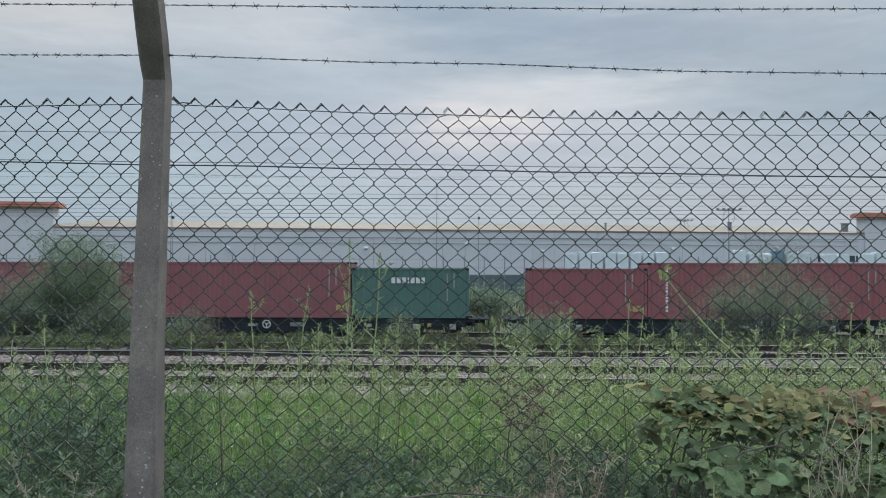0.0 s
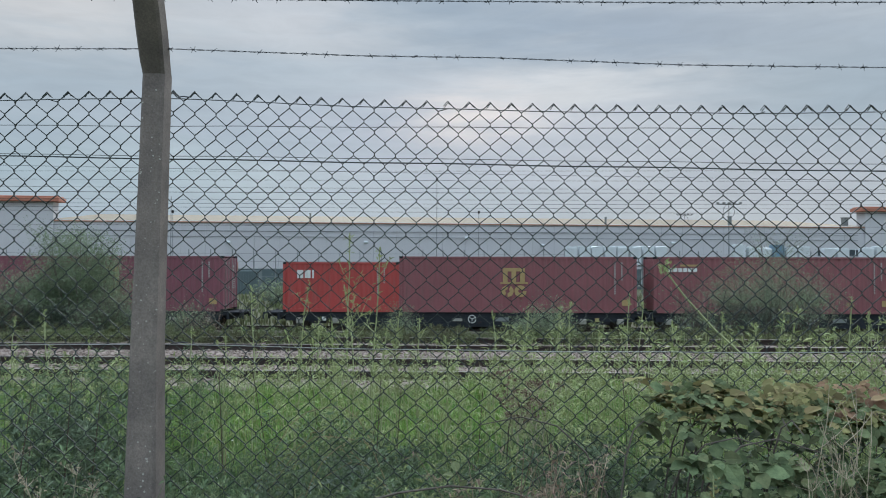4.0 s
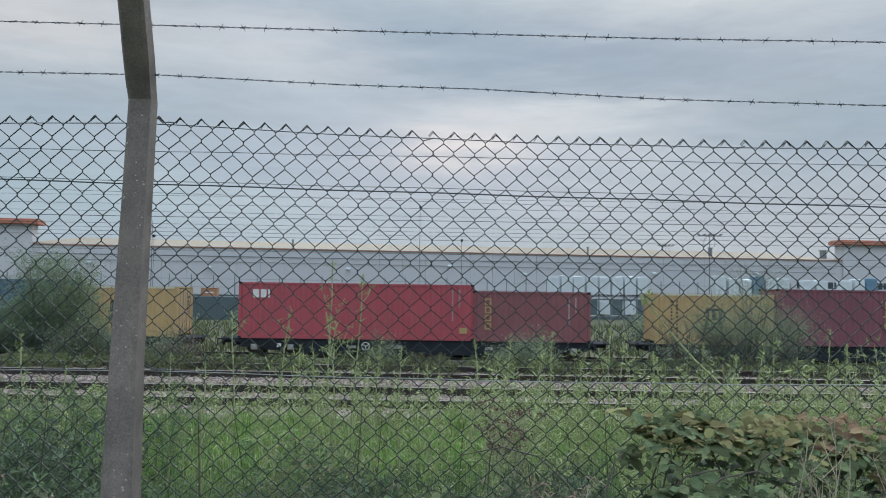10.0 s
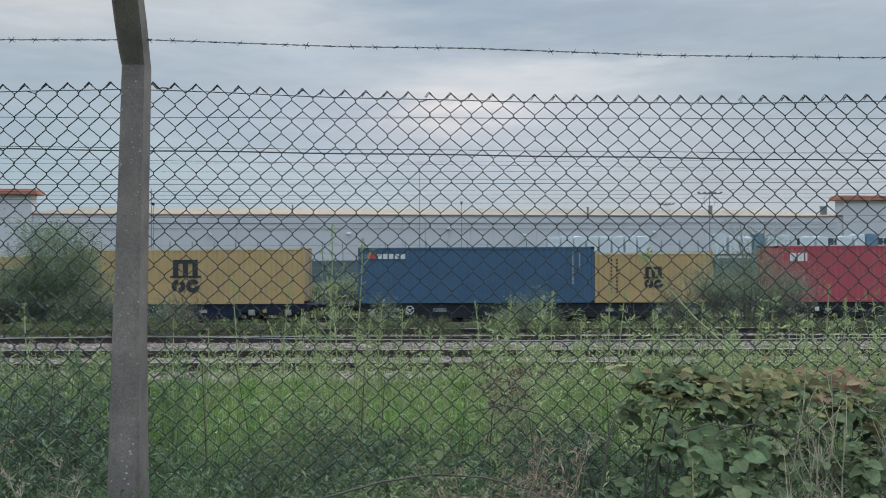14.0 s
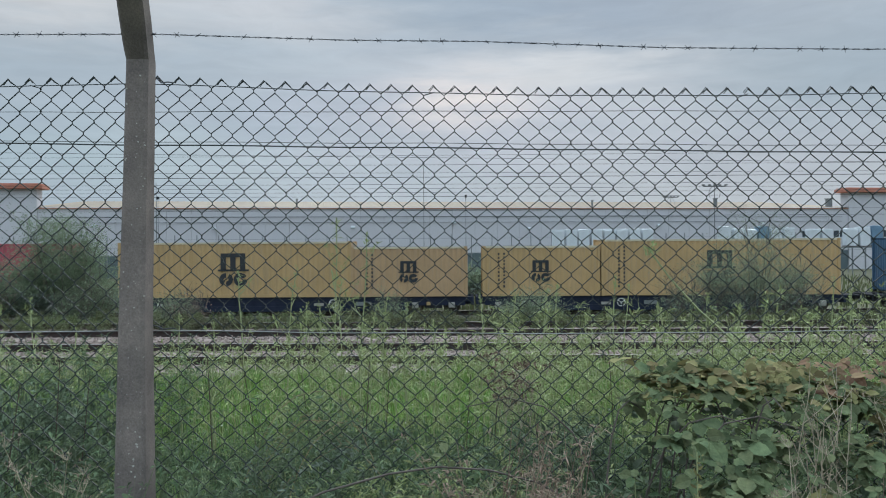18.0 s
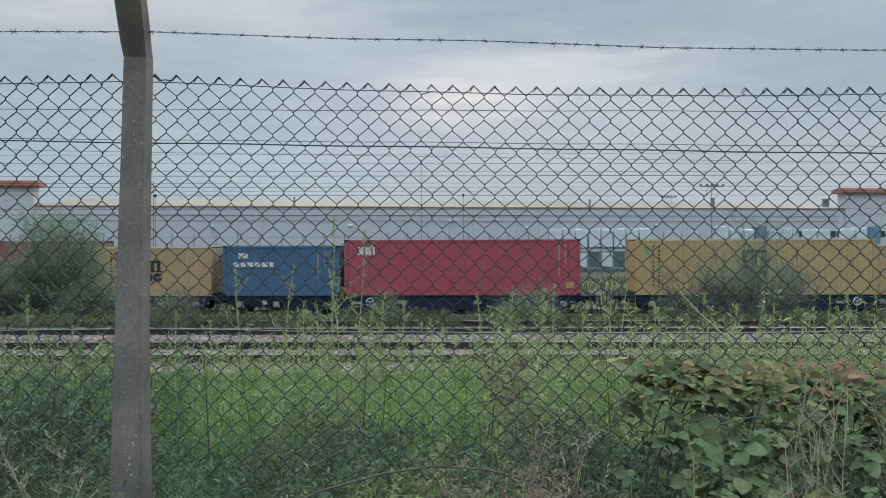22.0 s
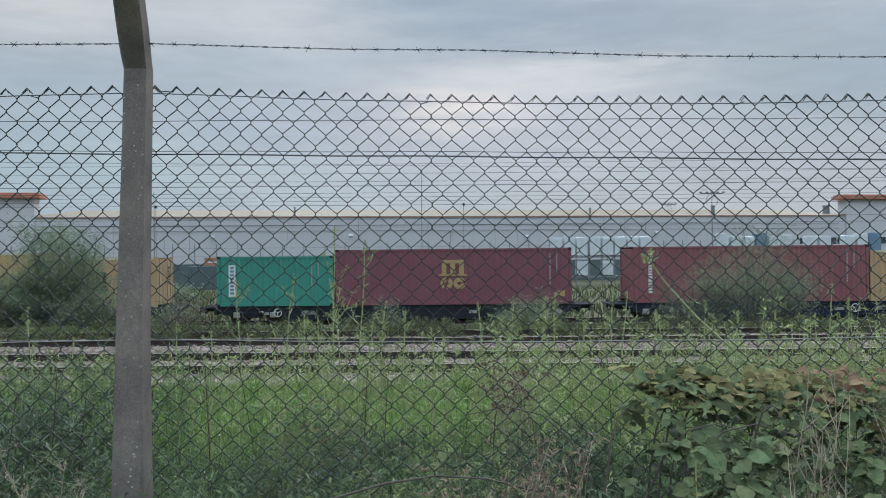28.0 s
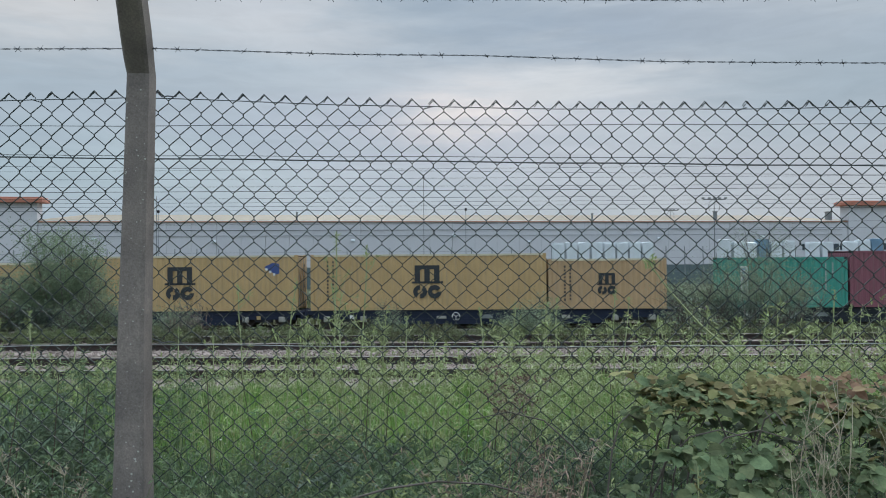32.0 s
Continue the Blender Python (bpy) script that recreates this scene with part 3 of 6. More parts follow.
def build_yard_fence():
    t = thing("yard_fence", FENCE @ pose(-50, 86.0, 0, 0, 0, 7.0), "thin dark steel fence posts with strands along the warehouse yard", "fence")
    bm = boxes((-0.045, 0.045, -0.045, 0.045, 0, 5.05), bevel=0.01)
    me = bpy.data.meshes.new("fence_post")
    bm.to_mesh(me); bm.free()
    me.materials.append(M["steel"])
    for k in range(46):
        part("fence_post", me, None, t, m=pose(k * 2.4, 0, GZ, random.uniform(-1, 1), random.uniform(-1, 1)))
    for z in (1.2, 2.1, 0.4, -0.5):
        bm = bmesh.new()
        cyl(bm, (0, -0.06, z), (108, -0.06, z), 0.016, n=5)
        part("strand", bm, M["steel"], t)


def wrapped_stack(m, w, h, colour, label):
    """A tall pallet load wrapped in film, with a crumpled cap, on its pallet."""
    t = thing("wrapped_stack", m, label, "pallet load", "wrapped stacks in the yard")
    bm = bmesh.new()
    rng = random.Random(int(m.translation.x * 100))
    n = 7
    rings = []
    for z, s in ((0.14, 1.0), (0.5, 1.02), (h * 0.6, 1.0), (h - 0.2, 1.02), (h - 0.04, 1.0), (h, 0.93)):
        ring = []
        for x, y in ((-1, -1), (0, -1.04), (1, -1), (1.04, 0), (1, 1), (0, 1.04), (-1, 1), (-1.04, 0)):
            ring.append(bm.verts.new((x * w / 2 * s + rng.uniform(-0.03, 0.03), y * w / 2 * s + rng.uniform(-0.03, 0.03), z + rng.uniform(-0.05, 0.05))))
        rings.append(ring)
    for a, b in zip(rings, rings[1:]):
        for i in range(8):
            bm.faces.new((a[i], a[(i + 1) % 8], b[(i + 1) % 8], b[i]))
    bm.faces.new(rings[-1])
    part("wrapped_load", bm, M[colour], t)
    bm = boxes((-w / 2, w / 2, -w / 2, w / 2, 0.1, 0.138))
    for x in (-w / 2, -0.07, w / 2 - 0.14):
        box(bm, x, x + 0.14, -w / 2, w / 2, 0, 0.098)
    part("pallet", bm, M["sleeper"], t)
    return t


def build_racks():
    # two open steel racks with white wrapped loads on top and below
    for x0, n, y in ((13.5, 8, 0.0),):
        base = FENCE @ pose(0, 88.0, GZ)
        t = thing("steel_rack", base @ pose(x0, 0, 0), "open grey steel storage rack in the far yard", "rack")
        for k in range(n + 1):
            part("upright", boxes((k * 1.42 - 0.06, k * 1.42 + 0.06, -0.75, -0.63, 0, 3.1)), M["steel"], t)
        part("deck", boxes((-0.1, n * 1.42 + 0.1, -0.8, 0.8, 3.104, 3.26)), M["steel"], t)
        part("lower_deck", boxes((-0.1, n * 1.42 + 0.1, -0.62, 0.8, 0.9, 1.05)), M["steel"], t)
        for k in range(n):
            wrapped_stack(base @ pose(x0 + 0.7 + k * 1.42, 0, 3.262, 0, 0, random.uniform(-3, 3)), 1.16, 2.1 + random.uniform(-0.1, 0.1), "white", "white film-wrapped pallet load standing on a steel rack")
            if k % 2 == 0:
                wrapped_stack(base @ pose(x0 + 0.7 + k * 1.42, 0, 1.052, 0, 0, random.uniform(-3, 3)), 1.2, 1.7, "white", "white film-wrapped pallet load in a steel rack")
    base = FENCE @ pose(0, 90.0, GZ)
    t = thing("steel_rack", base @ pose(33.0, 0, 0), "long open grey steel storage rack in the far yard", "rack")
    for k in range(16):
        part("upright", boxes((k * 1.5 - 0.06, k * 1.5 + 0.06, -0.75, -0.63, 0, 3.1)), M["steel"], t)
    part("deck", boxes((-0.1, 22.7, -0.8, 0.8, 3.104, 3.26)), M["steel"], t)
    for k, c in enumerate("wwwbww ww wwb ww"):
        if c == " ":
            continue
        wrapped_stack(base @ pose(33.6 + k * 1.45, 0, 3.262, 0, 0, random.uniform(-4, 4)), 1.18, (2.15 if k % 3 else 2.4) + random.uniform(-0.12, 0.12), "bluep" if c == "b" else "white",
                      "blue film-wrapped pallet load standing on a steel rack" if c == "b" else "white film-wrapped pallet load standing on a steel rack")


def mast(x, y, top, r, heads, label):
    t = thing("floodlight_mast", FENCE @ pose(x, y, GZ), label, "floodlight mast", "masts")
    h = top - GZ
    bm = bmesh.new()
    cyl(bm, (0, 0, 0), (0, 0, h), r, r * 0.5, 8)
    part("pole", bm, M["steel"], t)
    if heads:
        w = heads
        part("cross_arm", boxes((-w, w, -0.05, 0.05, h - 0.12, h - 0.02)), M["steel"], t)
        for k in (-1, -0.45, 0, 0.45, 1):
            bm = boxes((k * w - 0.13, k * w + 0.13, -0.25, 0.1, h - 0.018, h + 0.15), bevel=0.02)
            part("floodlight", bm, M["steel"], t)
        for s in (-1, 1):
            bm = bmesh.new()
            pts = [(s * w * 0.5 * math.sin(a), 0, h - 0.1 - 0.9 * (1 - math.cos(a)) * 0.9) for a in (0.2, 0.6, 1.0, 1.4, 1.8, 2.2)]
            for p, q in zip(pts, pts[1:]):
                cyl(bm, p, q, 0.03, n=5, caps=False)
            part("hoop", bm, M["steel"], t)


def build_lines():
    """Overhead wires of the yard, strung level far behind the fence, and the poles that carry them."""
    t = thing("overhead_line", FENCE @ pose(0, 60, 0), "thin dark overhead wires strung across the railway yard", "overhead wires")
    D = 60.0
    rows = ((8.6, 7.35, 0.016), (7.46, 7.4, 0.014), (6.9, 6.75, 0.013), (6.5, 6.5, 0.024), (5.96, 5.96, 0.014), (5.66, 5.62, 0.013), (5.38, 5.30, 0.013),
            (5.1, 4.95, 0.016), (4.02, 3.92, 0.014), (3.6, 3.42, 0.016), (8.05, 8.25, 0.012))
    for za, zb, r in rows:
        path = [(-40 + 8 * k, 0, za + (zb - za) * k / 10 - 0.05 * math.sin(math.pi * k / 10)) for k in range(11)]
        part("wire", tubes("wire", [path], r, M["dark"]), None, t)
    for x, zt in ((-0.5, 7.6), (2.7, 5.1), (-20.6, 5.1)):
        bm = bmesh.new()
        cyl(bm, (x, 0.2, GZ), (x, 0.2, zt), 0.03, 0.02, 6)
        part("pole", bm, M["steel"], t)
        part("insulator", boxes((x - 0.07, x + 0.07, 0.1, 0.3, zt - 0.2, zt)), M["dark"], t)


build_yard_fence()
build_racks()
mast(32.5, 90.0, 7.9, 0.085, 1.3, "tall grey floodlight mast with five lamp heads")
mast(36.0, 118.0, 8.3, 0.06, 1.1, "distant grey floodlight mast with lamp heads")
mast(-31.0, 90.0, 8.6, 0.07, 0, "plain grey lamp pole in the far yard")
build_lines()


M["crate"] = mat("crate_orange", (0.40, 0.20, 0.115), 0.7, scale=1.5, amount=0.25)
CACHE = {}


def cached(key, make, material):
    k = (key, material.name)
    if k not in CACHE:
        me = make()
        if isinstance(me, bmesh.types.BMesh):
            bm, me = me, bpy.data.meshes.new(key[0])
            bm.to_mesh(me)
            bm.free()
        me.materials.append(material)
        CACHE[k] = me
    return CACHE[k]


def shed_box():
    t = thing("storage_container", FENCE @ pose(-26.6, 88.0, GZ, 0, 0, 3), "dark grey-green storage container far off in the yard", "container")
    part("body", boxes((0, 6.0, 0, 2.4, 0, 2.6), bevel=0.04), M["plinth"], t)
    for k in range(20):
        part("rib", cached(("rib", 1), lambda: boxes((0, 0.14, -0.04, -0.002, 0.2, 2.45)), M["plinth"]), None, t, m=pose(0.12 + k * 0.29, 0, 0))
    t = thing("crate", FENCE @ pose(-24.9, 88.3, GZ + 2.602, 0, 0, 3), "faded orange crate stacked on a dark storage container", "crate")
    part("body", boxes((0, 1.75, 0, 1.2, 0, 0.88), bevel=0.03), M["crate"], t)
    part("lid", boxes((-0.03, 1.78, -0.03, 1.23, 0.884, 0.95), bevel=0.01), M["crate"], t)
    part("label_strip", boxes((0.35, 1.4, -0.008, -0.003, 0.35, 0.5)), M["markw"], t, "pale lettering strip")


shed_box()


def backdrop():
    """A far belt of trees that closes the horizon."""
    rng = np.random.default_rng(3)
    v, f = [], []
    n = 700
    for k in range(n):
        a = 2 * math.pi * k / n
        r = 900 + 40 * rng.uniform()
        h = 5 + 5 * noise.noise((math.cos(a) * 25, math.sin(a) * 25, 0)) + rng.uniform(0, 2)
        v += [(math.cos(a) * r, math.sin(a) * r, GZ), (math.cos(a) * r, math.sin(a) * r, GZ + h), (math.cos(a) * (r + 60), math.sin(a) * (r + 60), GZ)]
    for k in range(n):
        b, c = k * 3, ((k + 1) % n) * 3
        f += [(b, c, c + 1, b + 1), (b + 1, c + 1, c + 2, b + 2)]
    tagged(new("backdrop", raw("backdrop", v, f, M["hills"])), "hazy belt of far trees on the horizon", "trees", kind="structure")


backdrop()

# ---------------------------------------------------------------- goods train
PAINT = {k: paint("container_" + k, c) for k, c in {
    "maroon": (0.210, 0.070, 0.094), "brown": (0.246, 0.086, 0.097), "rust": (0.260, 0.085, 0.092), "red": (0.416, 0.073, 0.095),
    "crimson": (0.398, 0.071, 0.100), "orange_red": (0.414, 0.058, 0.054), "green": (0.071, 0.148, 0.129), "teal": (0.039, 0.258, 0.202),
    "yellow": (0.475, 0.318, 0.148), "ochre": (0.45, 0.295, 0.16), "blue": (0.059, 0.130, 0.228), "navy": (0.044, 0.105, 0.185)}.items()}


def corrugated(length, z0, z1, depth=0.036, pitch=0.278):
    """A pressed side sheet of flat ribs; it faces -y with its ribs proud at y = 0."""
    n = round(length / pitch)
    p = length / n
    v, f = [], []
    prof = []
    for k in range(n):
        a = k * p
        prof += [(a, depth), (a + p * 0.24, depth), (a + p * 0.5, 0), (a + p * 0.76, 0)]
    prof.append((length, depth))
    for x, y in prof:
        v += [(x, y, z0), (x, y, z1)]
    for k in range(len(prof) - 1):
        f.append((2 * k, 2 * k + 2, 2 * k + 3, 2 * k + 1))
    me = bpy.data.meshes.new("side_panel")
    me.from_pydata(v, [], f)
    return me


def casting():
    return boxes((0, 0.178, 0, 0.162, 0, 0.118), bevel=0.008)


def vertical_writing(t, x, z0, z1, w, m, rng, cols=1):
    """Unreadable upright lettering: a column of short bars."""
    bm = bmesh.new()
    for c in range(cols):
        z = z1
        while z > z0:
            h = rng.uniform(0.08, 0.13)
            box(bm, x + c * w * 3.3, x + c * w * 3.3 + w, -0.012, -0.006, z - h, z)
            z -= h + (0.05 if cols == 1 else 0.085)
    part("upright_marking", bm, m, t)["kind"] = "stuff"


def logo_arch(t, x, z, s, m):
    """A shipping mark as plain shapes: a three-legged block over two rounded blocks."""
    bm = bmesh.new()
    y0, y1 = -0.014, -0.008
    for k in range(3):
        box(bm, x + k * s * 0.40, x + k * s * 0.40 + s * 0.22, y0, y1, z, z + s * 0.62)
    box(bm, x, x + s * 1.02, y0 - 0.001, y1, z + s * 0.52, z + s * 0.68)
    box(bm, x - s * 0.12, x + s * 1.16, y0, y1, z - s * 0.06, z + s * 0.02)
    for k in (0, 1):
        cx = x + s * (0.22 + 0.60 * k)
        cz = z - s * 0.40
        ring = [(cx + s * 0.29 * math.cos(a), cz + s * 0.28 * math.sin(a)) for a in np.linspace(0, 2 * math.pi, 13)[:-1]]
        inner = [(cx + s * 0.11 * math.cos(a), cz + s * 0.08 * math.sin(a)) for a in np.linspace(0, 2 * math.pi, 13)[:-1]]
        vo = [bm.verts.new((a, y0, b)) for a, b in ring]
        vi = [bm.verts.new((a, y0, b)) for a, b in inner]
        skip = (0,) if k else (2, 8)
        for i in range(12):
            if i in skip:
                continue
            bm.faces.new((vo[i], vo[(i + 1) % 12], vi[(i + 1) % 12], vi[i]))
    part("shipping_mark", bm, m, t)


def logo_bars(t, x, z, widths, h, m, gap=0.08, name="brand_mark"):
    bm = bmesh.new()
    for w in widths:
        box(bm, x, x + w, -0.014, -0.008, z, z + h)
        x += w + gap
    part(name, bm, m, t)


def container(u, length, height, colour, label, marks):
    L40 = length > 8
    wd = 2.438
    t = thing("shipping_container", pose(u, TRAIN_Y, DECK_Z), label, "container", "containers on the train")
    mt = PAINT[colour]
    key = (length, height)
    panel = cached(("side_panel", *key), lambda: corrugated(length - 0.24, 0.17, height - 0.11), mt)
    part("side_panel", panel, None, t, m=pose(0.12, 0.012, 0))
    part("side_panel", panel, None, t, m=pose(length - 0.12, wd - 0.012, 0, 0, 0, 180))
    part("bottom_rail", cached(("bottom_rail", *key), lambda: boxes((0.1, length - 0.1, 0.0, 0.06, 0.01, 0.17), (0.1, length - 0.1, wd - 0.06, wd, 0.01, 0.17)), mt), None, t)
    # on pale containers the lit top edge is painted into the rail colour
    part("top_rail", cached(("top_rail", *key), lambda: boxes((0.1, length - 0.1, 0.0, 0.06, height - 0.11, height - 0.012), (0.1, length - 0.1, wd - 0.06, wd, height - 0.11, height - 0.012)), M["littop"] if marks.get("pale") else mt), None, t)
    part("roof", cached(("roof", *key), lambda: boxes((0.1, length - 0.1, 0.03, wd - 0.03, height - 0.05, height - 0.02)), mt), None, t)
    part("floor", cached(("floor", *key), lambda: boxes((0.1, length - 0.1, 0.03, wd - 0.03, 0.1, 0.16)), M["dark"]), None, t)
    for x in (0.0, length - 0.13):
        for y in (0.0, wd - 0.11):
            part("corner_post", cached(("corner_post", height), lambda: boxes((0, 0.13, 0, 0.11, 0.1, height - 0.1), bevel=0.012), mt), None, t, m=pose(x, y, 0))
    for x in (0, length - 0.178):
        for y in (-0.006, wd - 0.156):
            for z in (0, height - 0.118):
                part("corner_casting", cached(("corner_casting", 1), casting, M["dark"] if not marks.get("pale") else mt), None, t, m=pose(x, y, z))
    end = cached(("end_panel", height), lambda: corrugated(wd - 0.24, 0.14, height - 0.1, 0.04, 0.25), mt)
    part("end_panel", end, None, t, m=pose(0.04, wd - 0.12, 0, 0, 0, -90))
    # door end: two leaves with locking bars
    xe = length
    for y0 in (0.11, wd / 2 + 0.004):
        leaf = part("door", cached(("door", height), lambda: boxes((-0.08, -0.03, 0, wd / 2 - 0.115, 0.12, height - 0.1), (-0.028, -0.018, 0.05, wd / 2 - 0.16, 0.3, 0.9),
                    (-0.028, -0.018, 0.05, wd / 2 - 0.16, 1.1, height - 1.0), (-0.028, -0.018, 0.05, wd / 2 - 0.16, height - 0.85, height - 0.25)), mt), None, t, m=pose(xe, y0, 0))

        def bars():
            bm = bmesh.new()
            for y in (0.3, 0.8):
                cyl(bm, (0.0, y, 0.14), (0.0, y, height - 0.12), 0.018, n=6)
                for z in (0.3, 1.2, height - 0.4):
                    box(bm, -0.03, 0.02, y - 0.06, y + 0.06, z, z + 0.05)
            return bm
        part("locking_bar", cached(("locking_bar", height), bars, M["galv"]), None, leaf)
        if y0 > 1:
            part("door_lettering", cached(("door_lettering", height), lambda: boxes((-0.016, -0.012, 0.42, 0.70, height - 0.62, height - 0.50), (-0.016, -0.012, 0.42, 0.62, height - 0.80, height - 0.70),
                 *[(-0.016, -0.012, 0.40, 0.74, 1.15 + 0.11 * q, 1.20 + 0.11 * q) for q in range(6)]), M["markid"] if not marks.get("pale") else M["markk"]), None, leaf)["kind"] = "stuff"
    # markings
    rng = random.Random(int(u * 10))
    ink = M[marks.get("ink", "markw")]
    if marks.get("left"):
        x = marks.get("leftx", 0.85)
        vertical_writing(t, x, 0.45, height - 0.35, marks["left"], ink, rng, marks.get("leftcols", 1))
    if marks.get("right", True):
        x = length - 1.15
        bm = bmesh.new()
        z = height - 0.3
        while z > height * 0.36:
            h = rng.uniform(0.05, 0.09)
            box(bm, x, x + 0.07, -0.012, -0.006, z - h, z)
            if z > height * 0.6:
                box(bm, x + 0.35, x + 0.42, -0.012, -0.006, z - h, z)
            z -= h + 0.035
        part("upright_marking", bm, M["markid"] if ink == M["markw"] else ink, t)["kind"] = "stuff"
        if marks.get("tag"):
            part("warning_label", boxes((length - 0.75, length - 0.35, -0.012, -0.006, 0.38, 0.68)), M["marky"], t, "yellow warning label")
    a = marks.get("arch")
    if a:
        logo_arch(t, a[0], a[1], a[2], M[marks.get("arch_ink", "markk")])
    for row in marks.get("bars", ()):
        x, z, h, widths, m = row
        logo_bars(t, x, z, widths, h, M[m])
    if marks.get("extra"):
        marks["extra"](t, length, height)
    return t


DECK_Z = -1.385


def wheel_mesh():
    bm = bmesh.new()
    prof = ((0.0, -0.03), (0.10, -0.04), (0.16, -0.01), (0.36, 0.0), (0.37, -0.03), (0.42, -0.035), (0.425, 0.07), (0.455, 0.075), (0.455, 0.105), (0.36, 0.105), (0.35, 0.06), (0.14, 0.05), (0.0, 0.06))
    n = 20
    rings = [[bm.verts.new((r * math.cos(2 * math.pi * i / n), y, r * math.sin(2 * math.pi * i / n))) for i in range(n)] for r, y in prof if r > 0]
    for a, b in zip(rings, rings[1:]):
        for i in range(n):
            bm.faces.new((a[i], a[(i + 1) % n], b[(i + 1) % n], b[i]))
    bm.faces.new(rings[0])
    bm.faces.new(rings[-1][::-1])
    # spoke-like casting marks
    for k in range(3):
        a = k * 2 * math.pi / 3
        box(bm, 0.2 * math.cos(a) - 0.03, 0.2 * math.cos(a) + 0.03, -0.035, -0.01, 0.2 * math.sin(a) - 0.03, 0.2 * math.sin(a) + 0.03)
    return bm


WHEELS = []


def wagon(u0, u1, colour, brake_x, label):
    """A flat container wagon with two bogies; x runs along it from its left end."""
    L = u1 - u0
    c = TRAIN_Y + 1.22
    t = thing("flat_wagon", pose(u0, c, RAIL_Z), label, "wagon", "wagons of the train")
    mt = M[colour]
    top = DECK_Z - RAIL_Z
    for y in (-1.12, 1.02):
        bm = bmesh.new()
        box(bm, 0, L, y, y + 0.1, top - 0.22, top - 0.012, bevel=0.01)
        box(bm, 0.3, L - 0.3, y + 0.02, y + 0.08, top - 0.46, top - 0.224)
        box(bm, 3.4, L - 3.4, y + 0.02, y + 0.08, top - 0.74, top - 0.464)
        for k in range(9):
            x = 3.1 + (L - 6.2) * k / 8
            box(bm, x - 0.04, x + 0.04, y - 0.03, y + 0.13, top - 0.45, top - 0.03)
        part("sole_bar", bm, mt, t)
    for k in range(8):
        x = 0.25 + (L - 0.5) * k / 7
        part("cross_member", cached(("cross_member", 1), lambda: boxes((-0.12, 0.12, -1.0, 1.0, 0.0, 0.16)), mt), None, t, m=pose(x, 0, top - 0.2))
    part("centre_sill", boxes((0.0, L, -0.22, 0.22, top - 0.45, top - 0.06)), mt, t)
    # spigots under the container corners
    bm = bmesh.new()
    for x in (0.09, 6.0, 6.2, L - 6.2, L - 6.0, L - 0.09):
        for y in (-1.13, 1.03):
            box(bm, x - 0.07, x + 0.07, y, y + 0.1, top - 0.011, top - 0.001)
    part("spigots", bm, M["steel"], t)
    # end gear: headstock, buffers, hook
    for x, s in ((0.0, -1), (L, 1)):
        part("headstock", boxes((min(x, x + s * 0.14), max(x, x + s * 0.14), -1.2, 1.2, top - 0.42, top - 0.03), bevel=0.012), mt, t)
    # handbrake wheel, plates and small tackle on the near side
    bm = bmesh.new()
    pts = [(brake_x + 0.2 * math.cos(a), -1.3, top - 0.33 + 0.2 * math.sin(a)) for a in np.linspace(0, 2 * math.pi, 15)]
    for p, q in zip(pts, pts[1:]):
        cyl(bm, p, q, 0.022, n=5, caps=False)
    for a in (0.5, 2.6, 4.7):
        cyl(bm, (brake_x, -1.3, top - 0.33), (brake_x + 0.2 * math.cos(a), -1.3, top - 0.33 + 0.2 * math.sin(a)), 0.018, n=5, caps=False)
    cyl(bm, (brake_x, -1.3, top - 0.33), (brake_x, -1.1, top - 0.33), 0.03, n=6)
    part("handbrake_wheel", bm, M["markw"], t, "white spoked handbrake wheel")
    for x, w, h, mm in ((brake_x - 1.0, 0.5, 0.14, "hub"), (brake_x + 1.2, 0.7, 0.2, "steel"), (2.2, 0.22, 0.2, "markw"), (L - 2.3, 0.2, 0.18, "marky"), (L * 0.7, 0.4, 0.16, "hub")):
        part("data_plate", boxes((x, x + w, -1.162, -1.153, top - 0.45, top - 0.45 + h)), M[mm], t)
    part("air_tank", cyl(bmesh.new(), (L * 0.42, -0.7, top - 0.62), (L * 0.42 + 1.2, -0.7, top - 0.62), 0.2, n=12), M["dark"], t)
    # bogies
    for bx in (1.95, L - 1.95):
        b = part("bogie", boxes((-1.25, 1.25, -1.0, -0.86, 0.42, 0.62), (-1.25, 1.25, 0.86, 1.0, 0.42, 0.62), (-0.3, 0.3, -0.95, 0.95, 0.35, 0.6),
                                (-0.45, 0.45, -1.06, -0.84, 0.28, 0.70), (-0.45, 0.45, 0.84, 1.06, 0.28, 0.70), bevel=0.015), M["dark"], t, "dark two-axle bogie")
        b.matrix_basis = pose(bx, 0, 0)
        for ax in (-0.95, 0.95):
            for s in (-1, 1):
                bm = boxes((-0.17, 0.17, min(s * 0.95, s * 1.13), max(s * 0.95, s * 1.13), 0.28, 0.58), bevel=0.03)
                cyl(bm, (0, s * 1.18, 0.43), (0, s * 1.125, 0.43), 0.1, n=10)
                part("axle_box", bm, M["hub"], b, m=pose(ax, 0, 0))
            bm = bmesh.new()
            for dx in (-0.26, 0.26):
                for kk in range(4):
                    cyl(bm, (ax + dx, -0.93, 0.46 + kk * 0.035), (ax + dx, -0.93, 0.48 + kk * 0.035), 0.07, n=8)
            part("spring", bm, M["steel"], b)

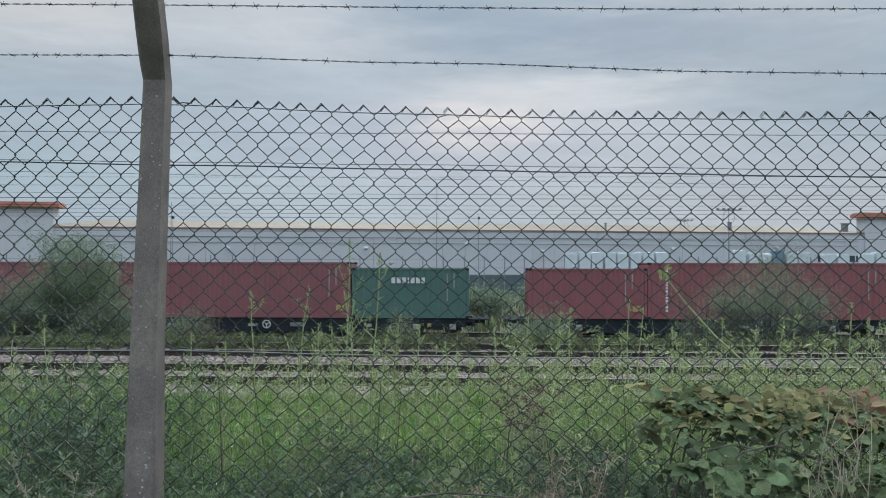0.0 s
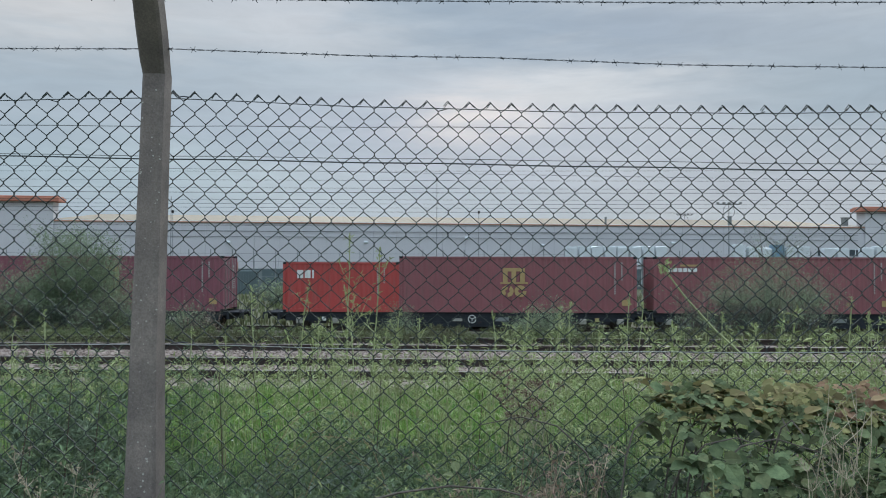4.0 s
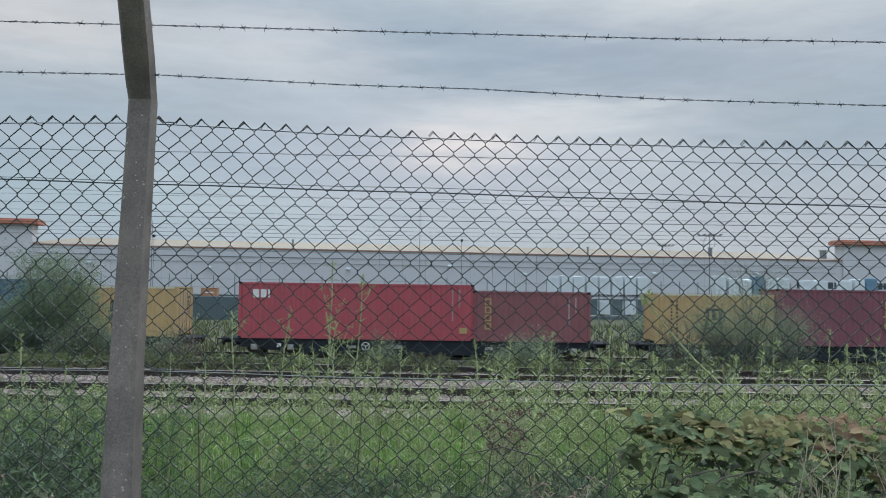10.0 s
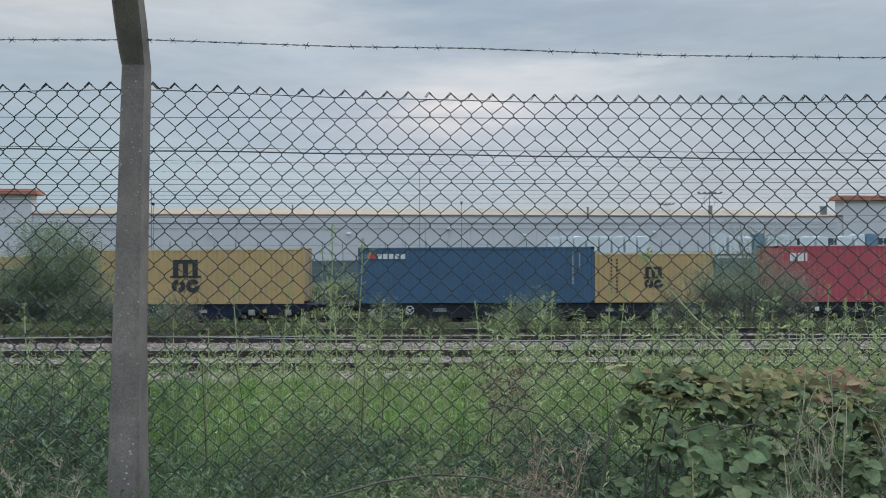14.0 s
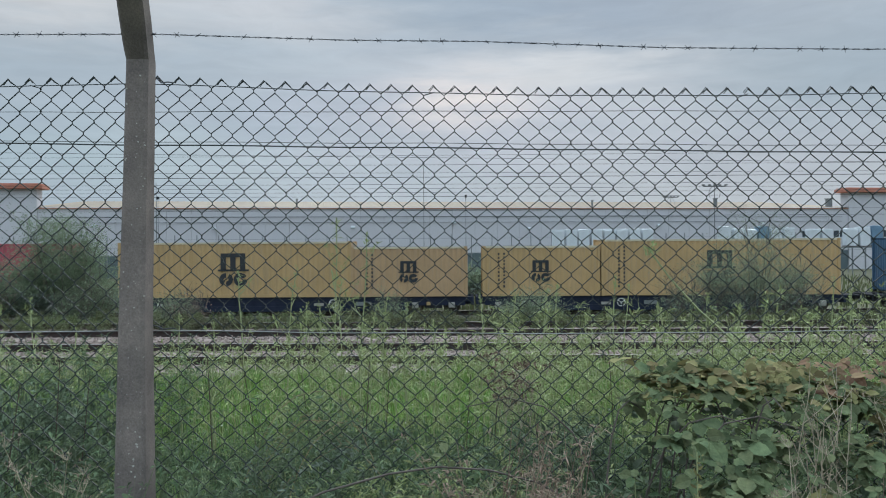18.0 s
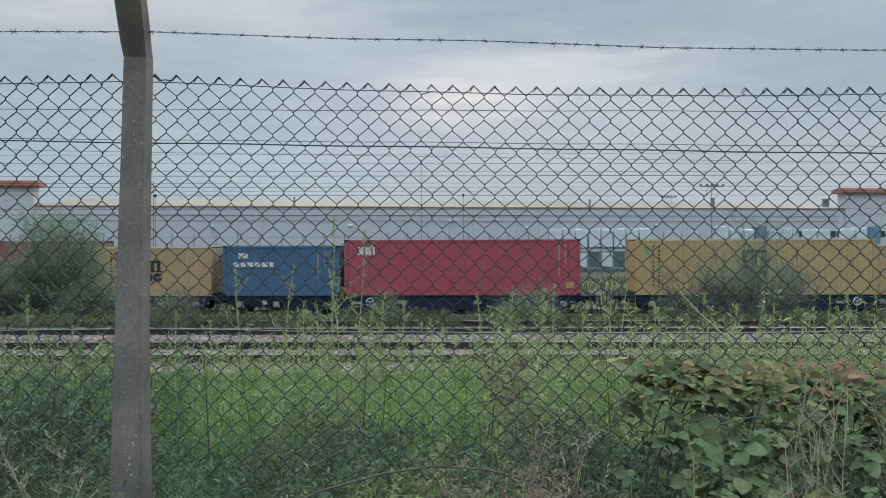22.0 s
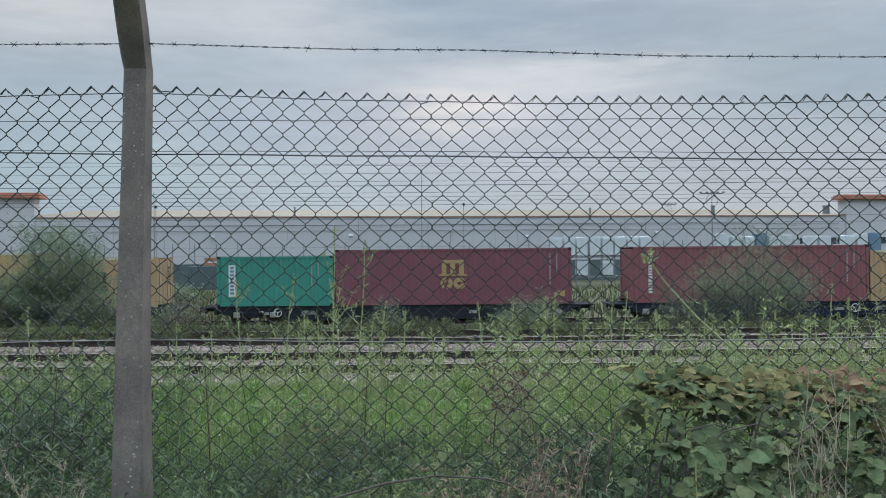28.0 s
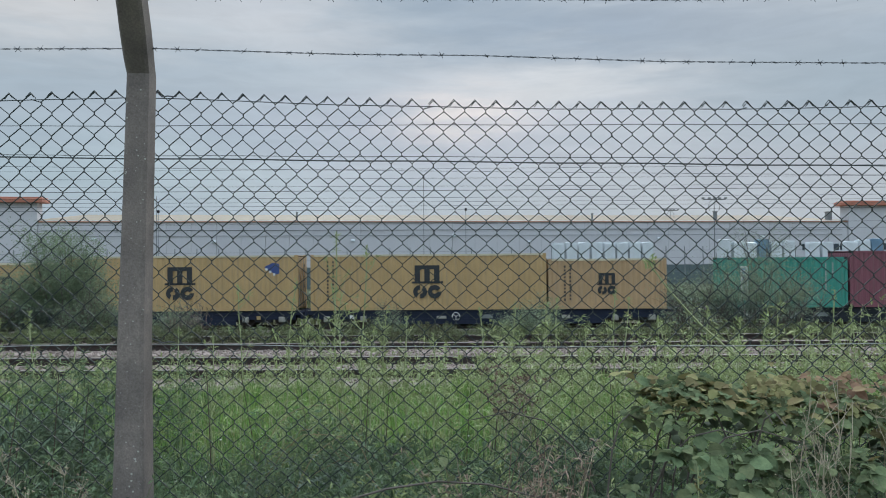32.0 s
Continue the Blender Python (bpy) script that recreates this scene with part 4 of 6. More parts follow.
            def axle():
                bm = bmesh.new()
                cyl(bm, (0, -0.95, 0), (0, 0.95, 0), 0.07, n=8)
                for s in (-1, 1):
                    w = wheel_mesh()
                    for vv in w.verts:
                        vv.co.y = vv.co.y - 0.79 if s < 0 else 0.79 - vv.co.y
                    me = bpy.data.meshes.new("tmp")
                    if s > 0:
                        bmesh.ops.reverse_faces(w, faces=w.faces)
                    w.to_mesh(me)
                    w.free()
                    bm.from_mesh(me)
                return bm
            ws = part("wheelset", cached(("wheelset", 1), axle, M["wheel"]), None, b, m=pose(ax, 0, 0.425))
            WHEELS.append((ws, ax))
    return t


def buffers(t, x, s):
    for y in (-0.87, 0.87):
        bm = bmesh.new()
        cyl(bm, (x, y, 0.72), (x + s * 0.45, y, 0.72), 0.1, n=10)
        cyl(bm, (x + s * 0.45, y, 0.72), (x + s * 0.52, y, 0.72), 0.22, n=14)
        part("buffer", bm, M["dark"], t)
    bm = bmesh.new()
    cyl(bm, (x, 0, 0.68), (x + s * 0.55, 0, 0.66), 0.05, n=6)
    box(bm, min(x, x + s * 0.3), max(x, x + s * 0.3), -0.14, 0.14, 0.58, 0.76)
    part("coupling", bm, M["dark"], t)
    # walkway stage over the buffers
    part("end_stage", boxes((min(x, x + s * 0.75), max(x, x + s * 0.75), -1.2, 1.2, 0.80, 0.85), (min(x + s * 0.7, x + s * 0.75), max(x + s * 0.7, x + s * 0.75), -1.2, -1.12, 0.5, 0.80)), M["wagonblk"], t)


def corner_mark(t, length, height):
    part("roof_mark", boxes((1.35, 2.3, -0.013, -0.008, height - 0.5, height - 0.40)), M["marky"], t)
    logo_bars(t, 0.75, height - 0.78, (0.2, 0.2, 0.2, 0.2, 0.2, 0.2), 0.2, M["markw"], 0.05)


def tall_letters(t, length, height):
    """Four large hollow buff blocks, one above the other."""
    for k in range(4):
        z = height - 0.72 - k * 0.42
        part("upright_block", cached(("upright_block", 1), lambda: boxes((0, 0.08, -0.012, -0.006, 0, 0.34), (0.26, 0.34, -0.012, -0.006, 0, 0.34), (0.082, 0.258, -0.012, -0.006, 0, 0.07), (0.082, 0.258, -0.012, -0.006, 0.27, 0.34)), M["marky"]), None, t, m=pose(0.62, 0, z))


def patch_blue(t, length, height):
    bm = bmesh.new()
    v = [bm.verts.new(p) for p in ((length - 1.75, -0.012, height - 0.62), (length - 1.15, -0.012, height - 1.02), (length - 0.95, -0.012, height - 0.95), (length - 0.95, -0.012, height - 0.45), (length - 1.3, -0.012, height - 0.4))]
    bm.faces.new(v)
    part("sprayed_patch", bm, M["markb"], t, "blue and white sprayed patch")
    bm = bmesh.new()
    for k in range(3):
        x, z = length - 1.62 + k * 0.2, height - 0.74 - k * 0.13
        cyl(bm, (x, -0.02, z), (x, -0.014, z), 0.07, n=8)
    part("sprayed_spots", bm, M["markw"], t)


H40, H20 = 2.896, 2.591
C40, C20 = 12.19, 6.06
MARK40 = dict(arch=(5.4, 1.45, 1.26), left=0.085, leftx=0.85, leftcols=2, ink="markk", right=False, pale=True)
MARK20 = dict(arch=(2.58, 1.29, 0.82), left=0.085, leftx=0.8, leftcols=2, ink="markk", right=False, pale=True)
MARKBUFF = dict(arch=(5.5, 1.55, 1.12), arch_ink="marky", tag=True)
TRAIN = (
    (52.08, C40, H40, "rust", "rust red ribbed forty-foot container with white upright lettering", dict(left=0.13, leftx=0.9)),
    (46.0, C20, H20, "rust", "rust red ribbed twenty-foot container on a flat wagon", dict(tag=True)),
    (36.88, C20, H20, "green", "dark green ribbed twenty-foot container with white marks", dict(bars=((2.05, 1.8, 0.3, (0.2, 0.2, 0.2, 0.08, 0.2, 0.2, 0.18), "markw"),))),
    (24.62, C40, H40, "brown", "brown-red ribbed forty-foot container with a small white and yellow mark", dict(extra=corner_mark, tag=True)),
    (11.58, C40, H40, "brown", "brown-red ribbed forty-foot container with a faded buff mark", dict(arch=(5.35, 1.55, 1.1), arch_ink="marky", tag=True)),
    (5.51, C20, H20, "orange_red", "bright orange-red ribbed twenty-foot container with a white mark", dict(bars=((0.75, 1.75, 0.42, (0.32, 0.3, 0.1), "markw"),))),
    (-9.80, C40, H40, "maroon", "dark maroon ribbed forty-foot container with a buff mark", MARKBUFF),
    (-16.02, C20, H20, "yellow", "ochre yellow ribbed twenty-foot container with a dark mark", MARK20),
    (-25.37, C20, H20, "brown", "brown-red ribbed twenty-foot container with buff upright lettering", dict(extra=tall_letters)),
    (-37.48, C40, H40, "red", "red ribbed forty-foot container with a white mark near its corner", dict(bars=((0.75, 2.1, 0.42, (0.32, 0.3, 0.1), "markw"),), tag=True)),
    (-46.71, C20, H20, "yellow", "ochre yellow ribbed twenty-foot container with a dark mark", MARK20),
    (-58.92, C40, H40, "navy", "dark blue ribbed forty-foot container with a small white and red mark", dict(bars=((1.0, 2.3, 0.26, (0.22, 0.22, 0.22, 0.22, 0.24), "markw"), (0.5, 2.3, 0.3, (0.4,), "markr")))),
    (-73.94, C40, H40, "yellow", "ochre yellow ribbed forty-foot container with a large dark mark", MARK40),
    (-80.06, C20, H20, "yellow", "ochre yellow ribbed twenty-foot container with a dark mark", MARK20),
    (-86.88, C20, H20, "ochre", "faded ochre twenty-foot container with a dark mark and rust", MARK20),
    (-99.04, C40, H40, "yellow", "ochre yellow ribbed forty-foot container with a large dark mark", MARK40),
    (-114.08, C40, H40, "crimson", "crimson ribbed forty-foot container with a white mark near its corner", dict(bars=((0.7, 2.1, 0.42, (0.32, 0.3, 0.1), "markw"),), tag=True)),
    (-120.39, C20, H20, "blue", "blue ribbed twenty-foot container with white lettering bars", dict(bars=((0.55, 1.5, 0.24, (0.3, 0.26, 0.3, 0.3, 0.3, 0.22), "markw"), (0.8, 1.95, 0.26, (0.5,), "markw")))),
    (-127.07, C20, H20, "ochre", "faded ochre twenty-foot container with a dark mark", MARK20),
    (-139.33, C40, H40, "brown", "brown-red ribbed forty-foot container with white upright lettering", dict(left=0.2, leftx=0.95)),
    (-154.50, C40, H40, "maroon", "dark maroon ribbed forty-foot container with a buff mark", MARKBUFF),
    (-160.68, C20, H20, "teal", "teal green ribbed twenty-foot container with a white upright panel", dict(extra="panel")),
    (-169.88, C20, H20, "ochre", "faded ochre twenty-foot container with a dark mark and rust streaks", MARK20),
    (-182.17, C40, H40, "yellow", "ochre yellow ribbed forty-foot container with a large dark mark", MARK40),
    (-195.03, C40, H40, "yellow", "ochre yellow ribbed forty-foot container with a blue sprayed patch", dict(MARK40, extra=patch_blue)),
    (-201.23, C20, H20, "yellow", "ochre yellow ribbed twenty-foot container with a dark mark", MARK20),
)
M["markr"] = mat("marking_red", (0.45, 0.06, 0.06), 0.6, scale=6)


def teal_panel(t, length, height):
    part("white_panel", boxes((0.62, 0.98, -0.0075, -0.004, 0.5, height - 0.45)), M["markw"], t, "white upright panel")
    bm = bmesh.new()
    for k in range(8):
        z = 0.62 + k * 0.19
        box(bm, 0.70, 0.90, -0.012, -0.008, z, z + 0.12)
    part("panel_lettering", bm, M["bluep"], t)


ROLLING = []
for u, ln, ht, colour, label, marks in TRAIN:
    if marks.get("extra") == "panel":
        marks = dict(extra=teal_panel)
    ROLLING.append((container(u - 1.475, ln, ht, colour, label, marks), u - 1.475, DECK_Z, TRAIN_Y))

# each wagon: its two ends, paint, brake wheel, and whether its left and right ends have buffers
WAGONS = ((45.7, 64.3, "wagonblk", 12.0, 1, 1), (24.45, 43.1, "wagonblk", 8.0, 0, 1), (5.35, 23.95, "wagonblk", 10.0, 1, 0), (-16.2, 2.55, "wagonblk", 12.8, 1, 1),
          (-37.65, -19.15, "wagonblk", 6.8, 1, 1), (-59.25, -40.55, "wagonblk", 3.0, 1, 1), (-80.25, -61.6, "wagonnvy", 7.3, 0, 1), (-99.2, -80.65, "wagonnvy", 11.4, 1, 0),
          (-120.55, -101.75, "wagonnvy", 7.8, 0, 1), (-139.5, -120.85, "wagonnvy", 11.6, 1, 0), (-160.7, -142.0, "wagonblk", 3.2, 1, 1),
          (-182.35, -163.55, "wagonnvy", 7.7, 0, 1), (-201.4, -182.7, "wagonnvy", 10.0, 1, 0))
for a, b, colour, bx, lb, rb in WAGONS:
    w = wagon(a - 1.475, b - 1.475, colour, bx, "navy blue flat container wagon on two bogies" if colour == "wagonnvy" else "sooty black flat container wagon on two bogies")
    if lb:
        buffers(w, -0.14, -1)
    if rb:
        buffers(w, b - a + 0.14, 1)
    ROLLING.append((w, a - 1.475, RAIL_Z, TRAIN_Y + 1.22))

TRAVEL = ((0, -41.63), (2, -27.71), (3.5, -17.34), (6, 0.0), (8, 13.94), (9, 20.9), (11, 34.73), (13, 48.55), (16.5, 72.48), (17.5, 79.30),
          (19, 89.49), (21, 102.99), (23, 116.52), (25, 129.81), (28, 149.61), (32, 175.95))

# ---------------------------------------------------------------- chain-link fence
FD = 2.61            # distance of the mesh
PX = 0.0018643       # unit of sag


def sag(x, z, k=1.0):
    """How far the netting hangs below its height at the post."""
    a = (13 + (z - 0.98) / 0.82 * 13) * PX * k
    u = x + 0.955
    g = max(0.0, 1 - ((u - 1.88) / 1.88) ** 2) if u > 0 else min(0.3, -u * 0.52)
    return a * g


def build_fence():
    t = thing("chain_link_fence", FENCE, "dark green chain-link fence with barbed wire on a concrete post", "fence")
    # post: stations of left edge, width, front, thickness, height
    st = ((-1.024, 0.114, 2.495, 0.105, -0.3), (-1.006, 0.102, 2.495, 0.102, 0.46), (-0.989, 0.083, 2.497, 0.094, 1.0), (-0.970, 0.0745, 2.5, 0.086, 1.5), (-0.959, 0.071, 2.503, 0.082, 1.845),
          (-0.959, 0.0755, 2.478, 0.08, 1.885), (-0.956, 0.078, 2.452, 0.08, 1.925), (-0.951, 0.0795, 2.418, 0.079, 1.975), (-0.943, 0.078, 2.375, 0.078, 2.035), (-0.92, 0.076, 2.22, 0.075, 2.27))
    bm = bmesh.new()
    rings = []
    c = 0.009
    for x, w, y, d, z in st:
        ring = [(x + c, y), (x + w - c, y), (x + w, y + c), (x + w, y + d - c), (x + w - c, y + d), (x + c, y + d), (x, y + d - c), (x, y + c)]
        rings.append([bm.verts.new((a, b, z)) for a, b in ring])
    for a, b in zip(rings, rings[1:]):
        for i in range(8):
            bm.faces.new((a[i], a[(i + 1) % 8], b[(i + 1) % 8], b[i]))
    bm.faces.new(rings[-1])
    post = part("post", bm, M["concrete"], t, "weathered grey concrete post with a cranked top")
    for dx in (-3.3, 3.3):
        part("post", post.data, None, t, m=pose(dx, 0, 0))
    rng = random.Random(4)
    bm = bmesh.new()
    for k in range(170):
        z = 0.3 + 1.5 * rng.random() ** 1.5
        f = (z - 0.46) / 1.385
        xl = -1.006 + 0.047 * f
        w = 0.102 - 0.031 * f
        x = xl + rng.uniform(0.06, 0.94) * w
        y = 2.4945 + 0.006 * f
        r = rng.uniform(0.0005, 0.0011) if rng.random() < 0.72 else rng.uniform(0.0014, 0.0027) * (1.4 if z < 0.75 else 1)
        cyl(bm, (x, y - 0.0002, z), (x, y + 0.006, z), r, n=6)
    part("lichen_spots", bm, M["fleck"], post, "pale lichen spots")["kind"] = "stuff"
    # netting: each wire zigzags between two columns and hooks into its neighbours
    half, rise = 0.03495, 0.03775
    c0 = 0.505
    ztop = 1.8167
    for k in range(-138, 110):
        path = []
        seed = random.Random(k)
        ph = seed.uniform(-0.0012, 0.0012)
        for j in range(50):
            col = k if (k + j) % 2 == 0 else k + 1
            x = c0 + col * half + ph + 0.0012 * math.sin(j * 0.7 + k * 0.35)
            z = ztop - j * rise
            if j == 0:
                z -= 0.004 + (0.018 if seed.random() < 0.06 else 0)
            zz = z - sag(x, z) + 0.0015 * math.sin(j * 0.9 + k)
            y = FD + (0.0022 if (j + k) % 2 else -0.0022)
            s = 0.10 * half * (1 if col == k else -1)
            if j:
                path.append((x + s * 0.0, y, zz + 0.0042))
                path.append((x, FD - (y - FD), zz - 0.0042))
            else:
                path.append((x, y, zz))
        part("mesh_wire", tubes("mesh_wire", [path], 0.0020, M["wire"]), None, t)
        # twisted knuckle ends
        if k % 2 == 0:
            x = c0 + k * half
            z = ztop - sag(x, ztop)
            p = [(x - 0.016, FD, z - 0.016), (x - 0.002, FD + 0.003, z + 0.0015), (x + 0.017, FD + 0.002, z - 0.019)]
            q = [(x + 0.012, FD - 0.003, z - 0.016), (x + 0.001, FD - 0.004, z - 0.002), (x - 0.013, FD - 0.003, z - 0.021)]
            part("knuckle", tubes("knuckle", [p, q], 0.0018, M["wire"]), None, t)
    # line wires threaded through the netting
    for z, r, m, dy, k, fall in ((1.790, 0.0016, "wire", -0.004, 1.0, 0), (1.694, 0.0011, "wire", 0.004, 0, 0.0025), (1.588, 0.0010, "wire", 0.003, 0, 0.010), (1.572, 0.0023, "wire", -0.004, 0, 0.0157), (0.977, 0.0015, "galv", -0.005, 1.0, 0)):
        path = []
        for i in range(61):
            x = -4.3 + 8.6 * i / 60
            zz = z - sag(x, z, k) - fall * x + 0.0012 * math.sin(i * 1.3)
            path.append((x, FD + dy, zz))
        part("line_wire", tubes("line_wire", [path], r, M[m], 5), None, t)
    # tie wires at the post
    for z in (1.795, 0.985):
        bm = bmesh.new()
        x = -0.89
        pts = [(x - 0.012, 2.57, z + 0.012), (x + 0.004, 2.585, z + 0.004), (x + 0.012, 2.60, z - 0.006), (x + 0.03, 2.605, z - 0.002), (x + 0.05, 2.607, z - 0.004)]
        for a, b in zip(pts, pts[1:]):
            cyl(bm, a, b, 0.0022, n=5, caps=False)
        part("tie_wire", bm, M["barb"], t)
    # barbed wires on the cranked arm
    bm = bmesh.new()
    cyl(bm, (-0.009, -0.004, -0.0065), (0.0095, 0.004, 0.0075), 0.0008, n=4)
    cyl(bm, (-0.008, 0.004, 0.008), (0.009, -0.004, -0.0075), 0.0009, n=4)
    cyl(bm, (-0.004, 0, 0), (0.005, 0, 0), 0.0026, n=6)
    barb = bpy.data.meshes.new("barb")
    bm.to_mesh(barb)
    bm.free()
    barb.materials.append(M["barb"])
    for d, keys in ((2.51, ((-4.4, 1.945), (-1.4, 1.925), (-0.87, 1.925), (-0.67, 1.918), (-0.26, 1.904), (0.15, 1.899), (0.76, 1.877), (1.4, 1.870), (4.4, 1.885))),
                    (2.455, ((-4.4, 2.085), (-0.87, 2.068), (-0.1, 2.062), (0.75, 2.058), (1.4, 2.061), (4.4, 2.07)))):
        paths = [[], []]
        n = 560
        for i in range(n + 1):
            x = -4.3 + 8.6 * i / n
            for (xa, za), (xb, zb) in zip(keys, keys[1:]):
                if x <= xb:
                    z = za + (zb - za) * (x - xa) / (xb - xa)
                    break
            a = x * 95
            for s in (0, 1):
                paths[s].append((x, d + 0.0014 * math.cos(a + s * math.pi), z + 0.0016 * math.sin(a + s * math.pi)))
        w = part("barbed_wire", tubes("barbed_wire", paths, 0.00098, M["barb"]), None, t, "rusty two-strand barbed wire")
        x = -4.2
        while x < 4.2:
            for (xa, za), (xb, zb) in zip(keys, keys[1:]):
                if x <= xb:
                    z = za + (zb - za) * (x - xa) / (xb - xa)
                    break
            part("barb", barb, None, w, m=pose(x, d, z, random.uniform(0, 360), random.uniform(-25, 25), random.uniform(-20, 20)))
            x += 0.0715 + random.uniform(-0.006, 0.006)


build_fence()

# ---------------------------------------------------------------- plants


def turned(x, d):
    """From fence to world places."""
    a = radians(TURN)
    return x * math.cos(a) - d * math.sin(a), x * math.sin(a) + d * math.cos(a)


GZV = np.vectorize(ground_z)


def grass(name, n, d0, d1, hlo, hhi, w, material, label, seed, power=1.0, patch=0.0, spread=0.62, lean=0.35, wide=0, clump=0.0):
    rng = np.random.default_rng(seed)
    d = d0 + (d1 - d0) * rng.uniform(0, 1, n) ** power
    x = rng.uniform(-1, 1, n) * (np.maximum(spread * d + 0.6, wide) if wide else spread * d + 0.6)
    if patch:
        keep = np.array([noise.noise((a * 0.9, b * 0.9, seed)) for a, b in zip(x, d)]) + rng.normal(0, 0.25, n) > patch - 0.5
        x, d = x[keep], d[keep]
    h = rng.uniform(hlo, hhi, len(x)) * (0.75 + 0.35 * np.array([noise.noise((a * 0.6, b * 0.6, 7.0)) for a, b in zip(x, d)]))
    if clump:
        g = np.array([noise.noise((a * 3.2, b * 2.4, seed + 0.5)) + 0.5 * noise.noise((a * 7.0, b * 5.0, seed)) for a, b in zip(x, d)])
        h = h * np.clip(1.0 + clump * g, 0.35, 1.9)
    wx, wy = turned(x, d)
    me = blade_mesh(name, wx, wy, GZV(wy) - 0.03, h, np.full(len(x), w) * rng.uniform(0.6, 1.4, len(x)), M[material], rng, lean)
    tagged(new(name, me), label, "grass", kind="stuff")


grass("meadow_grass", 150000, 4.6, 11.1, 0.09, 0.26, 0.013, "grass", "bright green meadow grass between the fence and the railway", 11, 0.85, wide=8.5, clump=1.2, lean=0.6)
grass("verge_turf", 26000, -5.0, 1.7, 0.10, 0.30, 0.010, "grass", "short green turf on the near side of the fence", 18, 1.0, wide=6)
grass("rank_grass", 34000, 2.72, 4.8, 0.20, 0.46, 0.006, "grassdk", "dark rank grass along the fence", 12, lean=0.6, wide=5, clump=0.9)
grass("verge_grass", 15000, 1.75, 2.55, 0.34, 0.66, 0.0042, "grassdk", "dark grass in front of the fence", 13, lean=0.65, wide=4.5, clump=0.5)
grass("dry_grass", 900, 2.7, 10.8, 0.25, 0.5, 0.005, "straw", "scattered straw-coloured dry grass stalks", 14, 0.8, lean=0.6)
grass("track_weeds", 60000, 17.3, 39.8, 0.12, 0.42, 0.03, "waste", "patchy low weeds on the bank beside the rails", 15, 0.9, patch=0.30)
grass("verge_straw", 700, 1.9, 2.5, 0.55, 0.95, 0.0022, "straw", "long pale dry grass stalks in front of the fence", 17, lean=0.9)
grass("bank_grass", 20000, 44.5, 82.0, 0.3, 1.0, 0.09, "waste", "rough green growth between the train and the warehouse yard", 16, 1.2, patch=0.35)


def leaflets(name, pts, size, material, rng, up=0.25, droop=0.25, aspect=0.62):
    """Broad leaves with a folded midrib and a pointed oval outline."""
    pts = np.asarray(pts, float)
    n = len(pts)
    ang = rng.uniform(0, 2 * math.pi, n)
    el = rng.normal(up, 0.35, n)
    d = np.stack([np.cos(ang) * np.cos(el), np.sin(ang) * np.cos(el), np.sin(el)], 1)
    upv = np.array([0, 0, 1.0]) + rng.normal(0, 0.35, (n, 3))
    s = np.cross(d, upv)
    s /= np.linalg.norm(s, axis=1, keepdims=True) + 1e-9
    nn = np.cross(s, d)
    ln = (size * rng.uniform(0.6, 1.35, n))[:, None]
    out = []
    for a, b in ((0, 0), (0.18, 0.34), (0.45, 0.5), (0.75, 0.33), (1.0, 0.0)):
        mid = pts + d * ln * a - np.array([0, 0, 1.0]) * ln * droop * a * a
        if b == 0:
            out.append(mid)
        else:
            out += [mid - s * ln * b * aspect + nn * ln * 0.10 * b, mid, mid + s * ln * b * aspect + nn * ln * 0.10 * b]
    v = np.stack(out, 1).reshape(-1, 3)
    k = len(out)
    i = np.arange(n) * k
    tri = ((0, 2, 1), (0, 3, 2), (1, 2, 5, 4), (2, 3, 6, 5), (4, 5, 8, 7), (5, 6, 9, 8), (7, 8, 10), (8, 9, 10))
    f = []
    for q in tri:
        f += np.stack([i + a for a in q], 1).tolist()
    return raw(name, v.tolist(), f, material)


